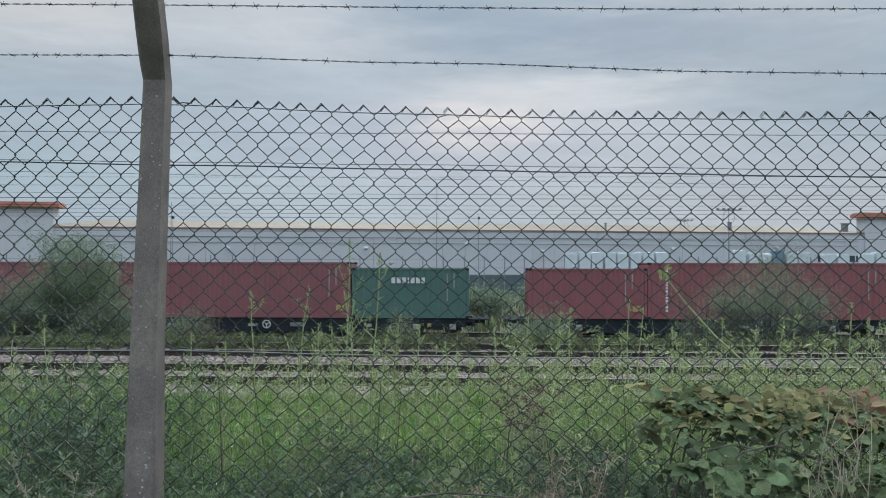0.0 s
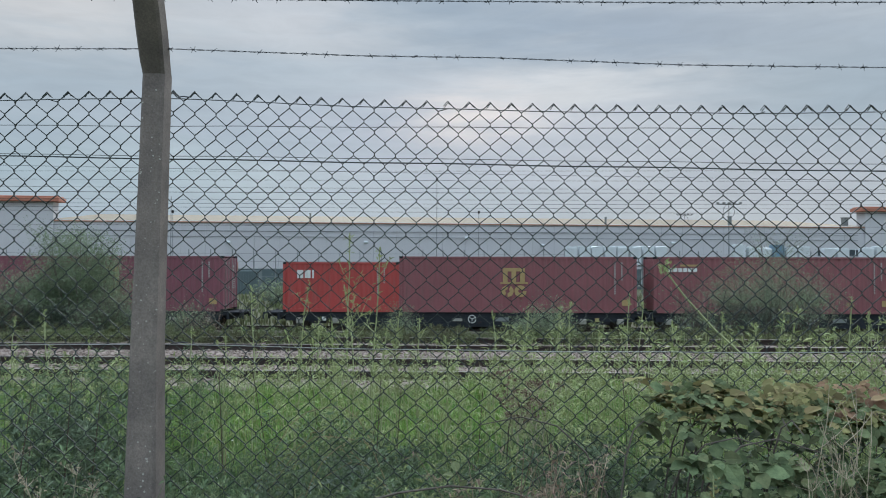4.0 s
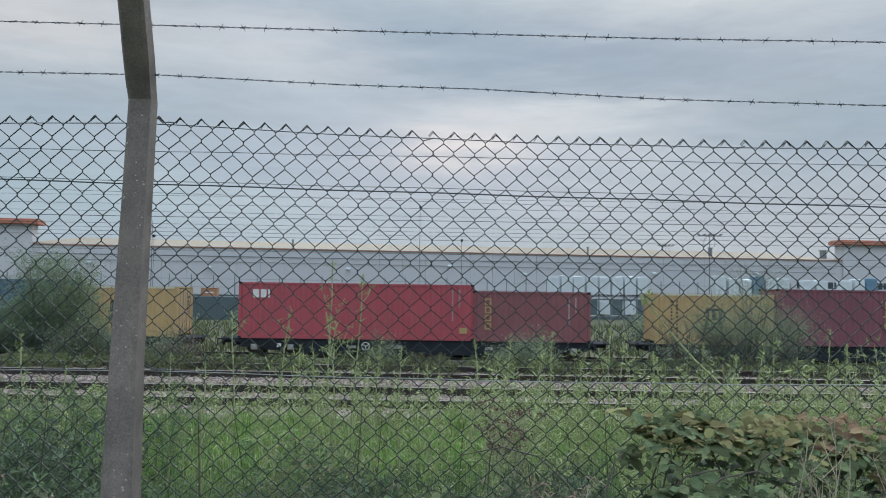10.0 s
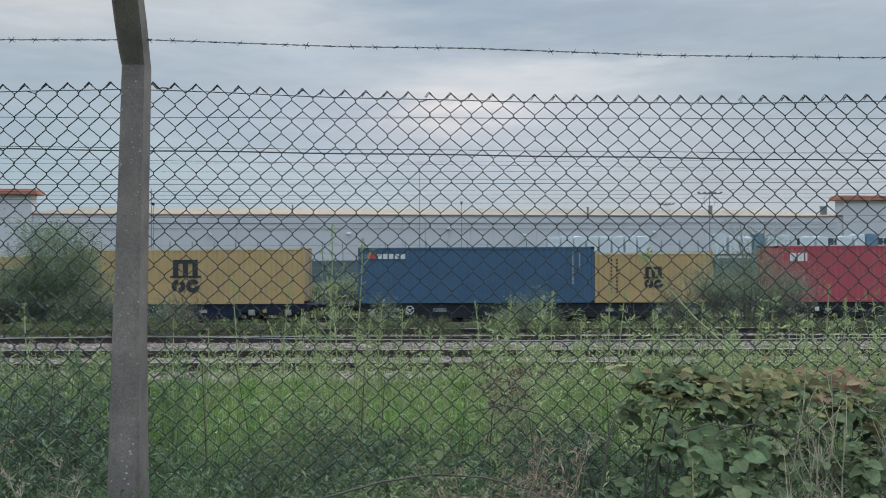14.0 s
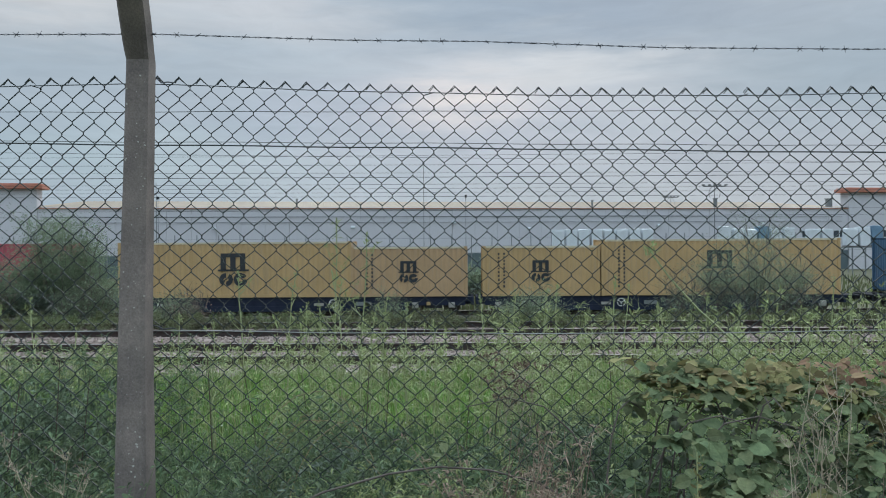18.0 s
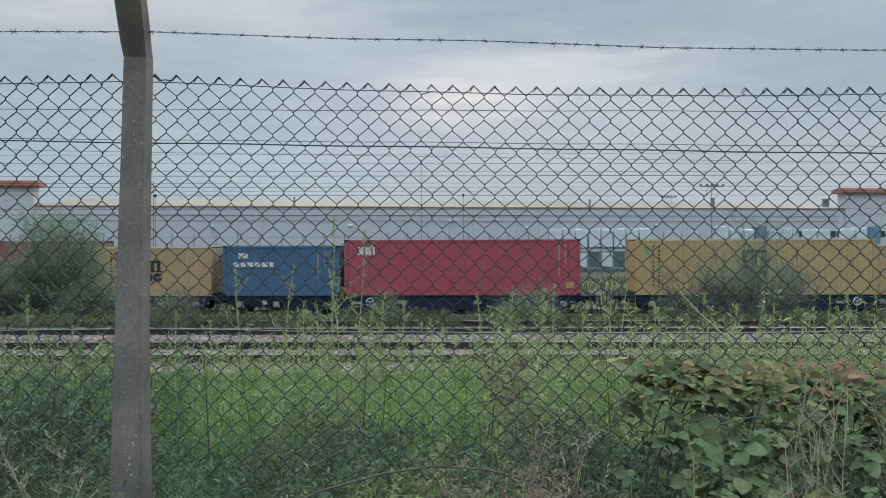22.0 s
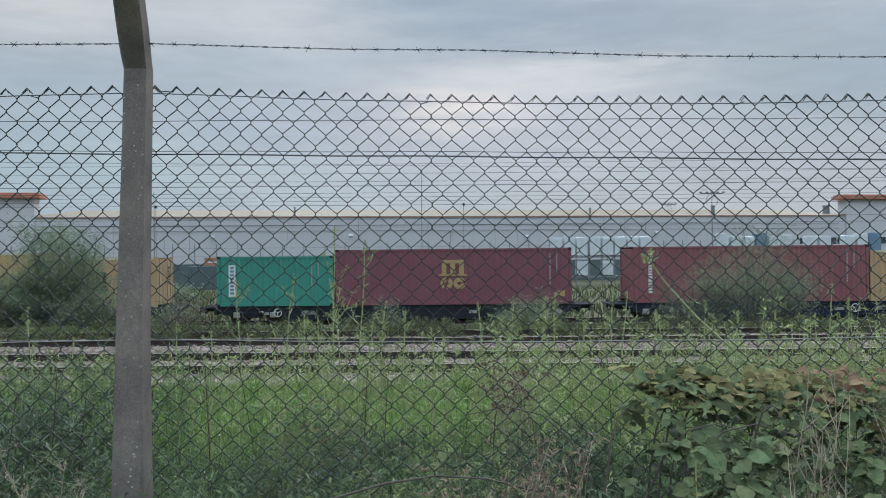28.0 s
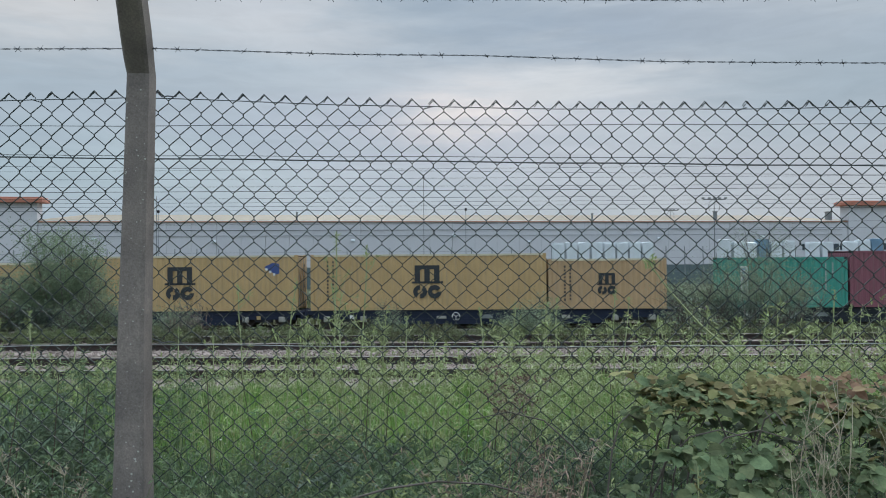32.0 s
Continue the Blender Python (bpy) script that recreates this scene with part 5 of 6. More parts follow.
def shrub(x, d, base, w, h, n, leaf, dense, material, label, seed, depth=None, wispy=0.0):
    """A bush: forking stems and many small leaves, thin at the top, with shade painted into the low ones."""
    wx, wy = turned(x, d)
    t = thing("shrub", pose(wx, wy, base), label, "bush", "bushes by the railway")
    rng = np.random.default_rng(seed)
    dp = depth or w
    paths, radii, tips = [], [], []
    nst = 16 + int(w * 5)
    for k in range(nst):
        a = rng.uniform(0, 2 * math.pi)
        rr = math.sqrt(rng.uniform(0, 1))
        tx, ty = math.cos(a) * rr * w * 0.5, math.sin(a) * rr * dp * 0.5
        tz = h * (0.55 + 0.5 * rng.uniform()) * (1 - 0.35 * rr * rr)
        p = [(tx * 0.15, ty * 0.15, 0), (tx * 0.45, ty * 0.45, tz * 0.4), (tx * 0.8, ty * 0.8, tz * 0.75), (tx, ty, tz)]
        paths.append(p)
        radii.append([0.018, 0.013, 0.008, 0.004])
        tips.append(np.array(p))
        for q in range(8):
            f = rng.uniform(0.2, 0.98)
            b0 = np.array(p[1]) * (1 - f) + np.array(p[3]) * f
            b1 = b0 + rng.normal(0, 1, 3) * np.array([w * 0.12, dp * 0.12, h * 0.07]) + np.array([0, 0, h * 0.12])
            b1[2] = max(b1[2], 0.05)
            paths.append([tuple(b0), tuple((b0 + b1) / 2 + np.array([0, 0, 0.03])), tuple(b1)])
            radii.append([0.008, 0.005, 0.003])
            tips.append(np.array([b0, (b0 + b1) / 2, b1]))
    part("stem", tubes("stem", paths, radii, M["twig"]), None, t)
    m = len(tips)
    pts = []
    for k in range(n):
        s = tips[rng.integers(m)]
        f = rng.uniform(0, 1) ** 0.8 * (len(s) - 1)
        i = min(int(f), len(s) - 2)
        c = s[i] + (s[i + 1] - s[i]) * (f - i)
        j = dense * (0.5 + rng.uniform())
        c = c + rng.normal(0, 1, 3) * j * np.array([1, 1, 0.8])
        if c[2] < 0.02:
            c[2] = rng.uniform(0.02, 0.3)
        if wispy and c[2] > h * 0.5 and rng.uniform() < wispy:
            continue
        pts.append(c)
    pts = np.array(pts)
    # shade low in the bush is put into the leaf colour
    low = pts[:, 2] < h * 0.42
    part("crown", leaf_mesh("crown", pts[~low], leaf, M[material], rng, 2.4), None, t)
    part("lower_leaves", leaf_mesh("lower_leaves", pts[low], leaf * 1.15, M["bushshade"], rng, 1.8), None, t, "leaves low in the bush, coloured darker for shade")


# bushes on the bank before the train
for x, d, base, w, h, n, leaf, dense, m, lab, seed, wispy in (
        (-10.3, 22.5, -1.45, 2.9, 3.5, 46000, 0.03, 0.16, "bushgr", "tall grey-green shrub with wispy tops on the railway bank", 1, 0.12),
        (-12.4, 22.0, -1.4, 2.6, 2.4, 15000, 0.03, 0.18, "bushgr", "dense dark grey-green shrub on the railway bank", 2, 0.1),
        (-9.4, 21.6, -1.35, 1.5, 2.0, 7000, 0.028, 0.14, "bush", "dark grey-green shrub on the railway bank", 3, 0.2),
        (-15.2, 23.0, -1.6, 2.6, 2.6, 7000, 0.032, 0.2, "bush", "dense grey-green shrub on the railway bank", 33, 0.2),
        (-7.2, 21.8, -1.35, 1.9, 1.35, 6500, 0.025, 0.13, "bush", "low grey-green shrub beside the track", 4, 0.1),
        (-1.1, 22.0, -1.4, 1.1, 1.45, 4600, 0.022, 0.10, "bush", "small grey-green shrub beside the track", 5, 0.2),
        (2.75, 21.5, -1.3, 1.9, 1.5, 8000, 0.025, 0.13, "bush", "rounded grey-green shrub beside the track", 6, 0.1),
        (9.0, 22.0, -1.4, 3.2, 3.45, 30000, 0.021, 0.19, "bush", "broad willowy shrub, its thin top letting the train show", 7, 0.35),
        (-12.2, 21.4, -1.3, 1.8, 2.3, 2600, 0.025, 0.2, "russet", "sparse russet shrub with thin leaves on the railway bank", 34, 0.5),
        (-6.6, 21.4, -1.3, 1.4, 1.5, 1400, 0.022, 0.16, "russet", "sparse russet shrub beside the track", 35, 0.5),
        (7.3, 21.8, -1.35, 2.0, 2.2, 4000, 0.024, 0.2, "bush", "thin straggling shrub beside the track", 8, 0.6),
        (10.6, 23.0, -1.6, 1.9, 2.7, 6000, 0.024, 0.18, "bush", "thin willowy shrub beside the track", 9, 0.5),
        (12.9, 20.5, -1.1, 1.8, 1.3, 4000, 0.024, 0.15, "bush", "low shrub beside the track", 10, 0.2),
        (3.1, 58.0, -2.46, 4.5, 2.3, 2200, 0.13, 0.35, "bush", "green shrub growing beyond the train", 21, 0.1),
        (8.4, 66.0, -2.46, 5.0, 2.2, 1800, 0.14, 0.4, "bush", "green shrub growing beyond the train", 22, 0.1),
        (-20.0, 60.0, -2.46, 5.0, 1.6, 1800, 0.13, 0.4, "bush", "green shrub growing beyond the train", 23, 0.1),
        (-6.0, 62.0, -2.46, 6.0, 1.7, 2000, 0.13, 0.4, "bush", "green shrub growing beyond the train", 24, 0.1),
        (18.0, 60.0, -2.46, 6.0, 1.8, 2000, 0.13, 0.4, "bush", "green shrub growing beyond the train", 25, 0.1),
        (-13.0, 66.0, -2.46, 6.0, 1.9, 2000, 0.13, 0.4, "bush", "green shrub growing beyond the train", 26, 0.1)):
    shrub(x, d, base, w, h, n, leaf, dense, m, lab, seed, wispy=wispy)


def tall_weed(x, d, top, lean, seed, branches=7, label="tall green weed with narrow leaves behind the fence"):
    wx, wy = turned(x, d)
    base = ground_z(wy) - 0.02
    t = thing("tall_weed", pose(wx, wy, base, 0, 0, TURN), label, "weed", "tall weeds behind the fence")
    rng = np.random.default_rng(seed)
    h = top - base
    stem = [(lean * f * f + 0.01 * math.sin(f * 9 + seed), 0.02 * math.sin(f * 5), h * f) for f in np.linspace(0, 1, 8)]
    paths, radii = [stem], [[0.006 - 0.0028 * f for f in np.linspace(0, 1, 8)]]
    pts = []
    heads = []
    S = np.array(stem)

    def along(f):
        i = min(int(f * 7), 6)
        return S[i] + (S[i + 1] - S[i]) * (f * 7 - i)
    for f in np.arange(0.15, 0.99, 0.08 / h):
        pts += [along(f + rng.normal(0, 0.004)) for _ in range(7)]
    heads += [along(f) + rng.normal(0, 0.006, 3) for f in rng.uniform(0.94, 1.0, 16)]
    for b in range(branches):
        f = rng.uniform(0.35, 0.9)
        p0 = along(f)
        a = rng.uniform(0, 2 * math.pi)
        ln = h * rng.uniform(0.10, 0.22) * (1.2 - f)
        p2 = p0 + np.array([math.cos(a) * ln * 0.8, math.sin(a) * ln * 0.8, ln * 1.1])
        p1 = (p0 + p2) / 2 + np.array([math.cos(a), math.sin(a), -0.3]) * ln * 0.12
        paths.append([tuple(p0), tuple(p1), tuple(p2)])
        radii.append([0.003, 0.002, 0.0012])
        for g in (0.55, 0.97):
            pts += [p0 + (p2 - p0) * g] * 6
        heads += [p2 + rng.normal(0, 0.007, 3) for _ in range(4)]
    part("stem", tubes("stem", paths, radii, M["stem"], 5), None, t)
    part("leaves", leaf_mesh("leaves", pts, 0.0062, M["weed"], rng, 5.6, 0.15, 0.5), None, t)
    part("flower_head", leaf_mesh("flower_head", heads, 0.008, M["weed"], rng, 1.8, 0.0, 0.8), None, t)["kind"] = "stuff"


# place across, distance, top, lean
WEEDS = (
    (-0.55, 4.6, 1.40, 0.0), (-0.41, 4.5, 1.33, 0.05), (-0.48, 4.4, 1.12, -0.06), (-1.15, 4.8, 1.10, 0.0), (-0.92, 4.9, 1.12, 0.1), (-0.28, 4.6, 0.96, 0.02), (-0.15, 4.7, 0.91, 0.0), (0.30, 4.4, 0.98, -0.03),
    (0.37, 4.3, 0.99, 0.10), (0.61, 4.6, 0.99, 0.08), (0.77, 4.9, 1.00, 0.02), (1.12, 4.8, 1.06, 0.0), (1.22, 5.0, 1.00, 0.03), (1.29, 4.5, 0.92, 0.0), (1.56, 4.6, 0.96, 0.06), (1.28, 4.2, 0.91, -0.05),
    (1.61, 4.2, 0.91, 0.05), (1.83, 4.4, 0.94, 0.05), (2.51, 4.9, 1.04, 0.0), (2.49, 4.7, 0.96, 0.02), (2.39, 4.4, 0.94, -0.04), (2.12, 4.3, 0.90, 0.0), (-2.60, 5.2, 0.93, 0.0), (-2.73, 5.0, 0.89, 0.04),
    (-0.73, 4.8, 0.91, -0.03), (-1.59, 5.0, 0.84, 0.0), (-1.36, 4.9, 0.79, 0.02), (0.02, 4.6, 0.82, 0.0), (0.91, 4.6, 0.82, 0.0), (-0.37, 4.5, 0.88, 0.06), (-0.60, 4.6, 0.89, -0.05), (-2.26, 5.0, 0.75, 0.03),
    (1.98, 4.3, 0.85, 0.0))
for k, (x, d, top, lean) in enumerate(WEEDS):
    tall_weed(x, d, top, lean, 100 + k, 9 if top > 1.25 else 7)


def thicket(name, n, x0, x1, d0, d1, hlo, hhi, seed, material, label, leaf=0.012, per=38, stem="stem", lean=0.07):
    """A crowd of leafy stems too dense to tell apart."""
    rng = np.random.default_rng(seed)
    paths, radii, pts = [], [], []
    for k in range(n):
        d = rng.uniform(d0, d1)
        x = rng.uniform(x0, x1)
        wx, wy = turned(x, d)
        b = ground_z(wy)
        top = b + max(0.1, rng.uniform(hlo, hhi) + 0.10 * noise.noise((x * 2.5, d, seed)))
        lx, ly = rng.normal(0, lean, 2)
        p = [(wx + lx * f * f, wy + ly * f * f, b + (top - b) * f) for f in (0, 0.35, 0.7, 1.0)]
        paths.append(p)
        radii.append([0.0032, 0.0027, 0.0019, 0.0008])
        P = np.array(p)
        for q in range(per // 5):
            f = (0.3 + 0.7 * rng.uniform()) * 3
            i = min(int(f), 2)
            spread = 0.012 + 0.05 * rng.uniform() * (1.2 - f / 3)
            c = P[i] + (P[i + 1] - P[i]) * (f - i) + rng.normal(0, spread, 3)
            pts += [c] * 5
    ob = new(name, leaf_mesh(name, pts, leaf, M[material], rng, 5.0, 0.2, 0.45))
    tagged(ob, label, "weeds", kind="stuff")
    st = part("stem", tubes("stem", paths, radii, M[stem], 4), None, ob)
    st["kind"] = "stuff"


thicket("weed_fringe", 230, -0.85, 3.1, 3.7, 6.5, 0.60, 0.98, 61, "weed", "yellow-green leafy weeds crowding before the rails", 0.009, 75)
thicket("weed_fringe", 95, 0.3, 3.0, 3.4, 5.0, 0.75, 1.05, 64, "weed", "yellow-green leafy weeds crowding before the rails", 0.009, 80)
thicket("siding_weeds", 900, -12, 12, 15.75, 18.2, 0.17, 0.36, 65, "waste", "weeds growing through the overgrown siding", 0.017, 75)
thicket("edge_weeds", 300, -7.5, 7.5, 9.7, 10.9, 0.28, 0.58, 68, "weed", "pale green weeds along the edge of the ballast", 0.015, 40)
thicket("bank_weeds", 420, -13, 13, 18.6, 23.5, 0.10, 0.36, 69, "herb", "green weeds on the bank below the siding", 0.019, 90)
thicket("weed_fringe", 70, -3.6, -0.85, 4.5, 7.0, 0.50, 0.80, 62, "weed", "thin yellow-green weeds before the rails", 0.009, 60)
thicket("thistle_bed", 130, -2.8, 2.8, 3.0, 4.6, 0.26, 0.50, 63, "herb", "leafy weeds among the grass at the fence", 0.010, 50, "herb", 0.15)
thicket("cleavers", 420, -2.0, 2.0, 2.1, 3.1, 0.36, 0.60, 66, "herb", "fine-leaved pale green herbs tangled at the fence foot", 0.006, 70, "herb", 0.16)
thicket("cleavers", 150, -0.32, 0.38, 2.1, 2.9, 0.38, 0.60, 70, "weed", "fine-leaved pale green herbs tangled at the fence foot", 0.006, 60, "herb", 0.18)
thicket("dead_flowers", 55, 0.10, 0.42, 2.0, 2.35, 0.50, 0.74, 78, "russet", "dead reddish brown flower stalks in front of the fence", 0.005, 60, "russet", 0.12)
thicket("dead_thatch", 70, -0.42, -0.02, 1.85, 2.2, 0.38, 0.47, 72, "dry", "brown dead plant litter below the fence", 0.012, 50, "dry", 0.12)
thicket("dark_herbs", 45, -1.95, -1.08, 1.9, 2.5, 0.40, 0.64, 71, "nettle_and_shade", "dark leafy herbs in front of the fence", 0.009, 90, "nettle_and_shade", 0.12)
thicket("dark_herbs", 50, -0.80, -0.3, 2.0, 2.5, 0.38, 0.58, 67, "nettle_and_shade", "dark leafy herbs in front of the fence", 0.009, 90, "nettle_and_shade", 0.12)
thicket("dark_herbs", 70, 0.3, 0.75, 2.75, 3.3, 0.30, 0.56, 75, "nettle_and_shade", "dark leafy herbs at the fence foot", 0.009, 90, "nettle_and_shade", 0.12)
thicket("dark_herbs", 60, -2.1, -1.55, 3.4, 4.4, 0.40, 0.66, 76, "nettle_and_shade", "dark leafy herbs behind the fence", 0.012, 90, "nettle_and_shade", 0.12)
thicket("dark_herbs", 60, -0.52, -0.2, 3.7, 4.3, 0.22, 0.46, 79, "nettle_and_shade", "dark leafy herbs in the meadow", 0.011, 80, "nettle_and_shade", 0.12)
thicket("dark_herbs", 45, 0.45, 1.0, 4.2, 5.2, 0.2, 0.42, 80, "nettle_and_shade", "dark leafy herbs in the meadow", 0.011, 80, "nettle_and_shade", 0.12)
thicket("pale_herbs", 90, -2.9, -1.5, 4.6, 6.0, 0.55, 0.85, 77, "herb", "feathery grey-green weeds before the rails", 0.009, 80, "herb", 0.12)


def tussocks(name, n, d0, d1, per, hlo, hhi, w, material, label, seed):
    """Clumps of long grass that arch outwards."""
    rng = np.random.default_rng(seed)
    d = rng.uniform(d0, d1, n)
    x = rng.uniform(-1, 1, n) * (0.6 * d + 0.4)
    hh = rng.uniform(hlo, hhi, n)
    x, d, hh = np.repeat(x, per), np.repeat(d, per), np.repeat(hh, per)
    m = len(x)
    a, r = rng.uniform(0, 2 * math.pi, m), np.abs(rng.normal(0, 0.07, m))
    wx, wy = turned(x + np.cos(a) * r, d + np.sin(a) * r)
    me = blade_mesh(name, wx, wy, GZV(wy) - 0.03, hh * rng.uniform(0.6, 1.1, m), w * rng.uniform(0.6, 1.4, m), M[material], rng, 0.65)
    tagged(new(name, me), label, "grass", kind="stuff")


tussocks("grass_tussocks", 60, 3.0, 5.2, 110, 0.22, 0.42, 0.0055, "grass", "arching clumps of green grass behind the fence", 41)
tussocks("grass_tussocks", 50, 2.75, 3.8, 110, 0.32, 0.52, 0.005, "grassdk", "dark arching clumps of grass near the fence", 42)
tussocks("grass_tussocks", 90, 5.2, 10.5, 90, 0.2, 0.4, 0.009, "grass", "green clumps of rough grass in the meadow", 43)
tussocks("pale_grass", 18, 2.0, 2.45, 24, 0.62, 0.86, 0.0024, "herb", "long thin pale blades arching in front of the fence", 46)
tussocks("pale_grass", 90, 2.7, 5.5, 20, 0.35, 0.58, 0.0042, "weed", "long pale green blades arching over the meadow", 45)


def tangled_vine():
    """A scrambling vetch heaped over old stalks."""
    t = thing("tangled_vine", FENCE, "scrambling vine heaped in an arch over the grass", "vine")
    rng = np.random.default_rng(44)
    pts, low = [], []
    for k in range(6):
        x0, x1 = rng.uniform(-0.8, -0.45), rng.uniform(-0.36, -0.05)
        top = rng.uniform(0.50, 0.73)
        d = 2.95 + rng.normal(0, 0.07)
        p = [(x0 + (x1 - x0) * f, d + 0.05 * math.sin(f * 5 + k), 0.12 + (top - 0.12) * math.sin(0.3 + f * 2.0) + 0.012 * math.sin(f * 13 + k)) for f in np.linspace(0, 1, 9)]
        part("vine_stem", tubes("vine_stem", [p], [[0.0018] * 9], M["straw"], 4), None, t)
        P = np.array(p)
        for q in range(75):
            i = rng.integers(8)
            c = P[i] + (P[i + 1] - P[i]) * rng.uniform() + rng.normal(0, 0.022, 3) - np.array([0, 0, abs(rng.normal(0, 0.05))])
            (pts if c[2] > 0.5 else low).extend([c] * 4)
    part("leaves", leaf_mesh("leaves", pts, 0.008, M["herb"], rng, 4.0, 0.2, 0.3), None, t)
    # low leaves take the darker leaf colour, painting the shade under the arch
    part("lower_leaves", leaf_mesh("lower_leaves", low, 0.009, M["bushshade"], rng, 3.5, 0.2, 0.3), None, t, "leaves under the arch, coloured darker for its shade")


tangled_vine()


def dead_stalks():
    """Single dark stalks left standing from last year."""
    rng = np.random.default_rng(81)
    for k in range(26):
        x, d = rng.uniform(-2.2, 2.2), rng.uniform(2.75, 5.0)
        wx, wy = turned(x, d)
        t = thing("dead_stalk", pose(wx, wy, ground_z(wy) - 0.02), "thin dark dead plant stalk standing in the grass", "dead plant", "dead stalks")
        h = rng.uniform(0.5, 0.85)
        a, b = rng.normal(0, 0.06, 2)
        part("stem", tubes("stem", [[(0, 0, 0), (a * 0.4, b * 0.4, h * 0.5), (a, b, h)]], [[0.0032, 0.0028, 0.0015]], M["deadstem"], 5), None, t)
        p = rng.normal(0, 1, (12, 3)) * np.array([0.008, 0.008, 0.05]) + np.array([a, b, h - 0.05])
        part("seed_head", leaf_mesh("seed_head", p, 0.005, M["deadstem"], rng, 1.6, 0, 0.6), None, t)["kind"] = "stuff"


dead_stalks()


def leaning_stalk():
    t = thing("leaning_stalk", FENCE, "bare pale green stalk leaning behind the fence", "weed", "tall weeds behind the fence")
    d = 4.2
    p = ((1.164, 1.226), (1.278, 1.070), (1.434, 0.896), (1.638, 0.710), (1.788, 0.560))
    part("stem", tubes("stem", [[(a, d, b) for a, b in p]], [[0.004, 0.005, 0.006, 0.007, 0.008]], M["stem"], 6), None, t)
    rng = np.random.default_rng(8)
    x, z = 1.176, 1.208
    part("flower_head", leaf_mesh("flower_head", np.array([x, d, z]) + rng.normal(0, 0.018, (40, 3)), 0.012, M["weed"], rng, 2.5, 0, 0.7), None, t)


leaning_stalk()


def trifoliate(name, stems, size, material, rng, face=0.55):
    """Bramble leaves: three toothed oval leaflets, each with a sunken midrib, on one stalk; they tip towards the light and the path."""
    verts, faces = [], []
    out = ((0.0, 0.0), (0.10, 0.26), (0.26, 0.42), (0.34, 0.40), (0.50, 0.47), (0.58, 0.43), (0.74, 0.36), (0.80, 0.29), (1.0, 0.0))
    for c in stems:
        up = Vector((rng.normal(0, 0.45), -face + rng.normal(0, 0.45), 1.0)).normalized()
        a = rng.uniform(0, 2 * math.pi)
        fwd = Vector((math.cos(a), math.sin(a) - 0.35, -0.15))
        fwd = (fwd - up * fwd.dot(up)).normalized()
        side = fwd.cross(up)
        big = size * (rng.uniform(0.45, 1.05) if rng.uniform() < 0.85 else rng.uniform(1.2, 1.75))
        for turn, scale, start in ((0.0, 1.0, 0.25), (1.15, 0.8, 0.06), (-1.15, 0.8, 0.06)):
            d = (fwd * math.cos(turn) + side * math.sin(turn)).normalized()
            s = d.cross(up)
            ln = big * scale
            o = Vector(c) + d * big * start
            droop = rng.uniform(0.05, 0.4)
            curl = rng.uniform(0.05, 0.28)
            b = len(verts)
            for f, w in out:
                mid = o + d * ln * f - Vector((0, 0, 1)) * ln * droop * f * f
                lift = up * ln * w * curl
                verts += [tuple(mid - s * ln * w * 0.86 + lift), tuple(mid), tuple(mid + s * ln * w * 0.86 + lift)]
            for k in range(len(out) - 1):
                q = b + 3 * k
                faces += [(q, q + 1, q + 4, q + 3), (q + 1, q + 2, q + 5, q + 4)]
    return raw(name, verts, faces, material)


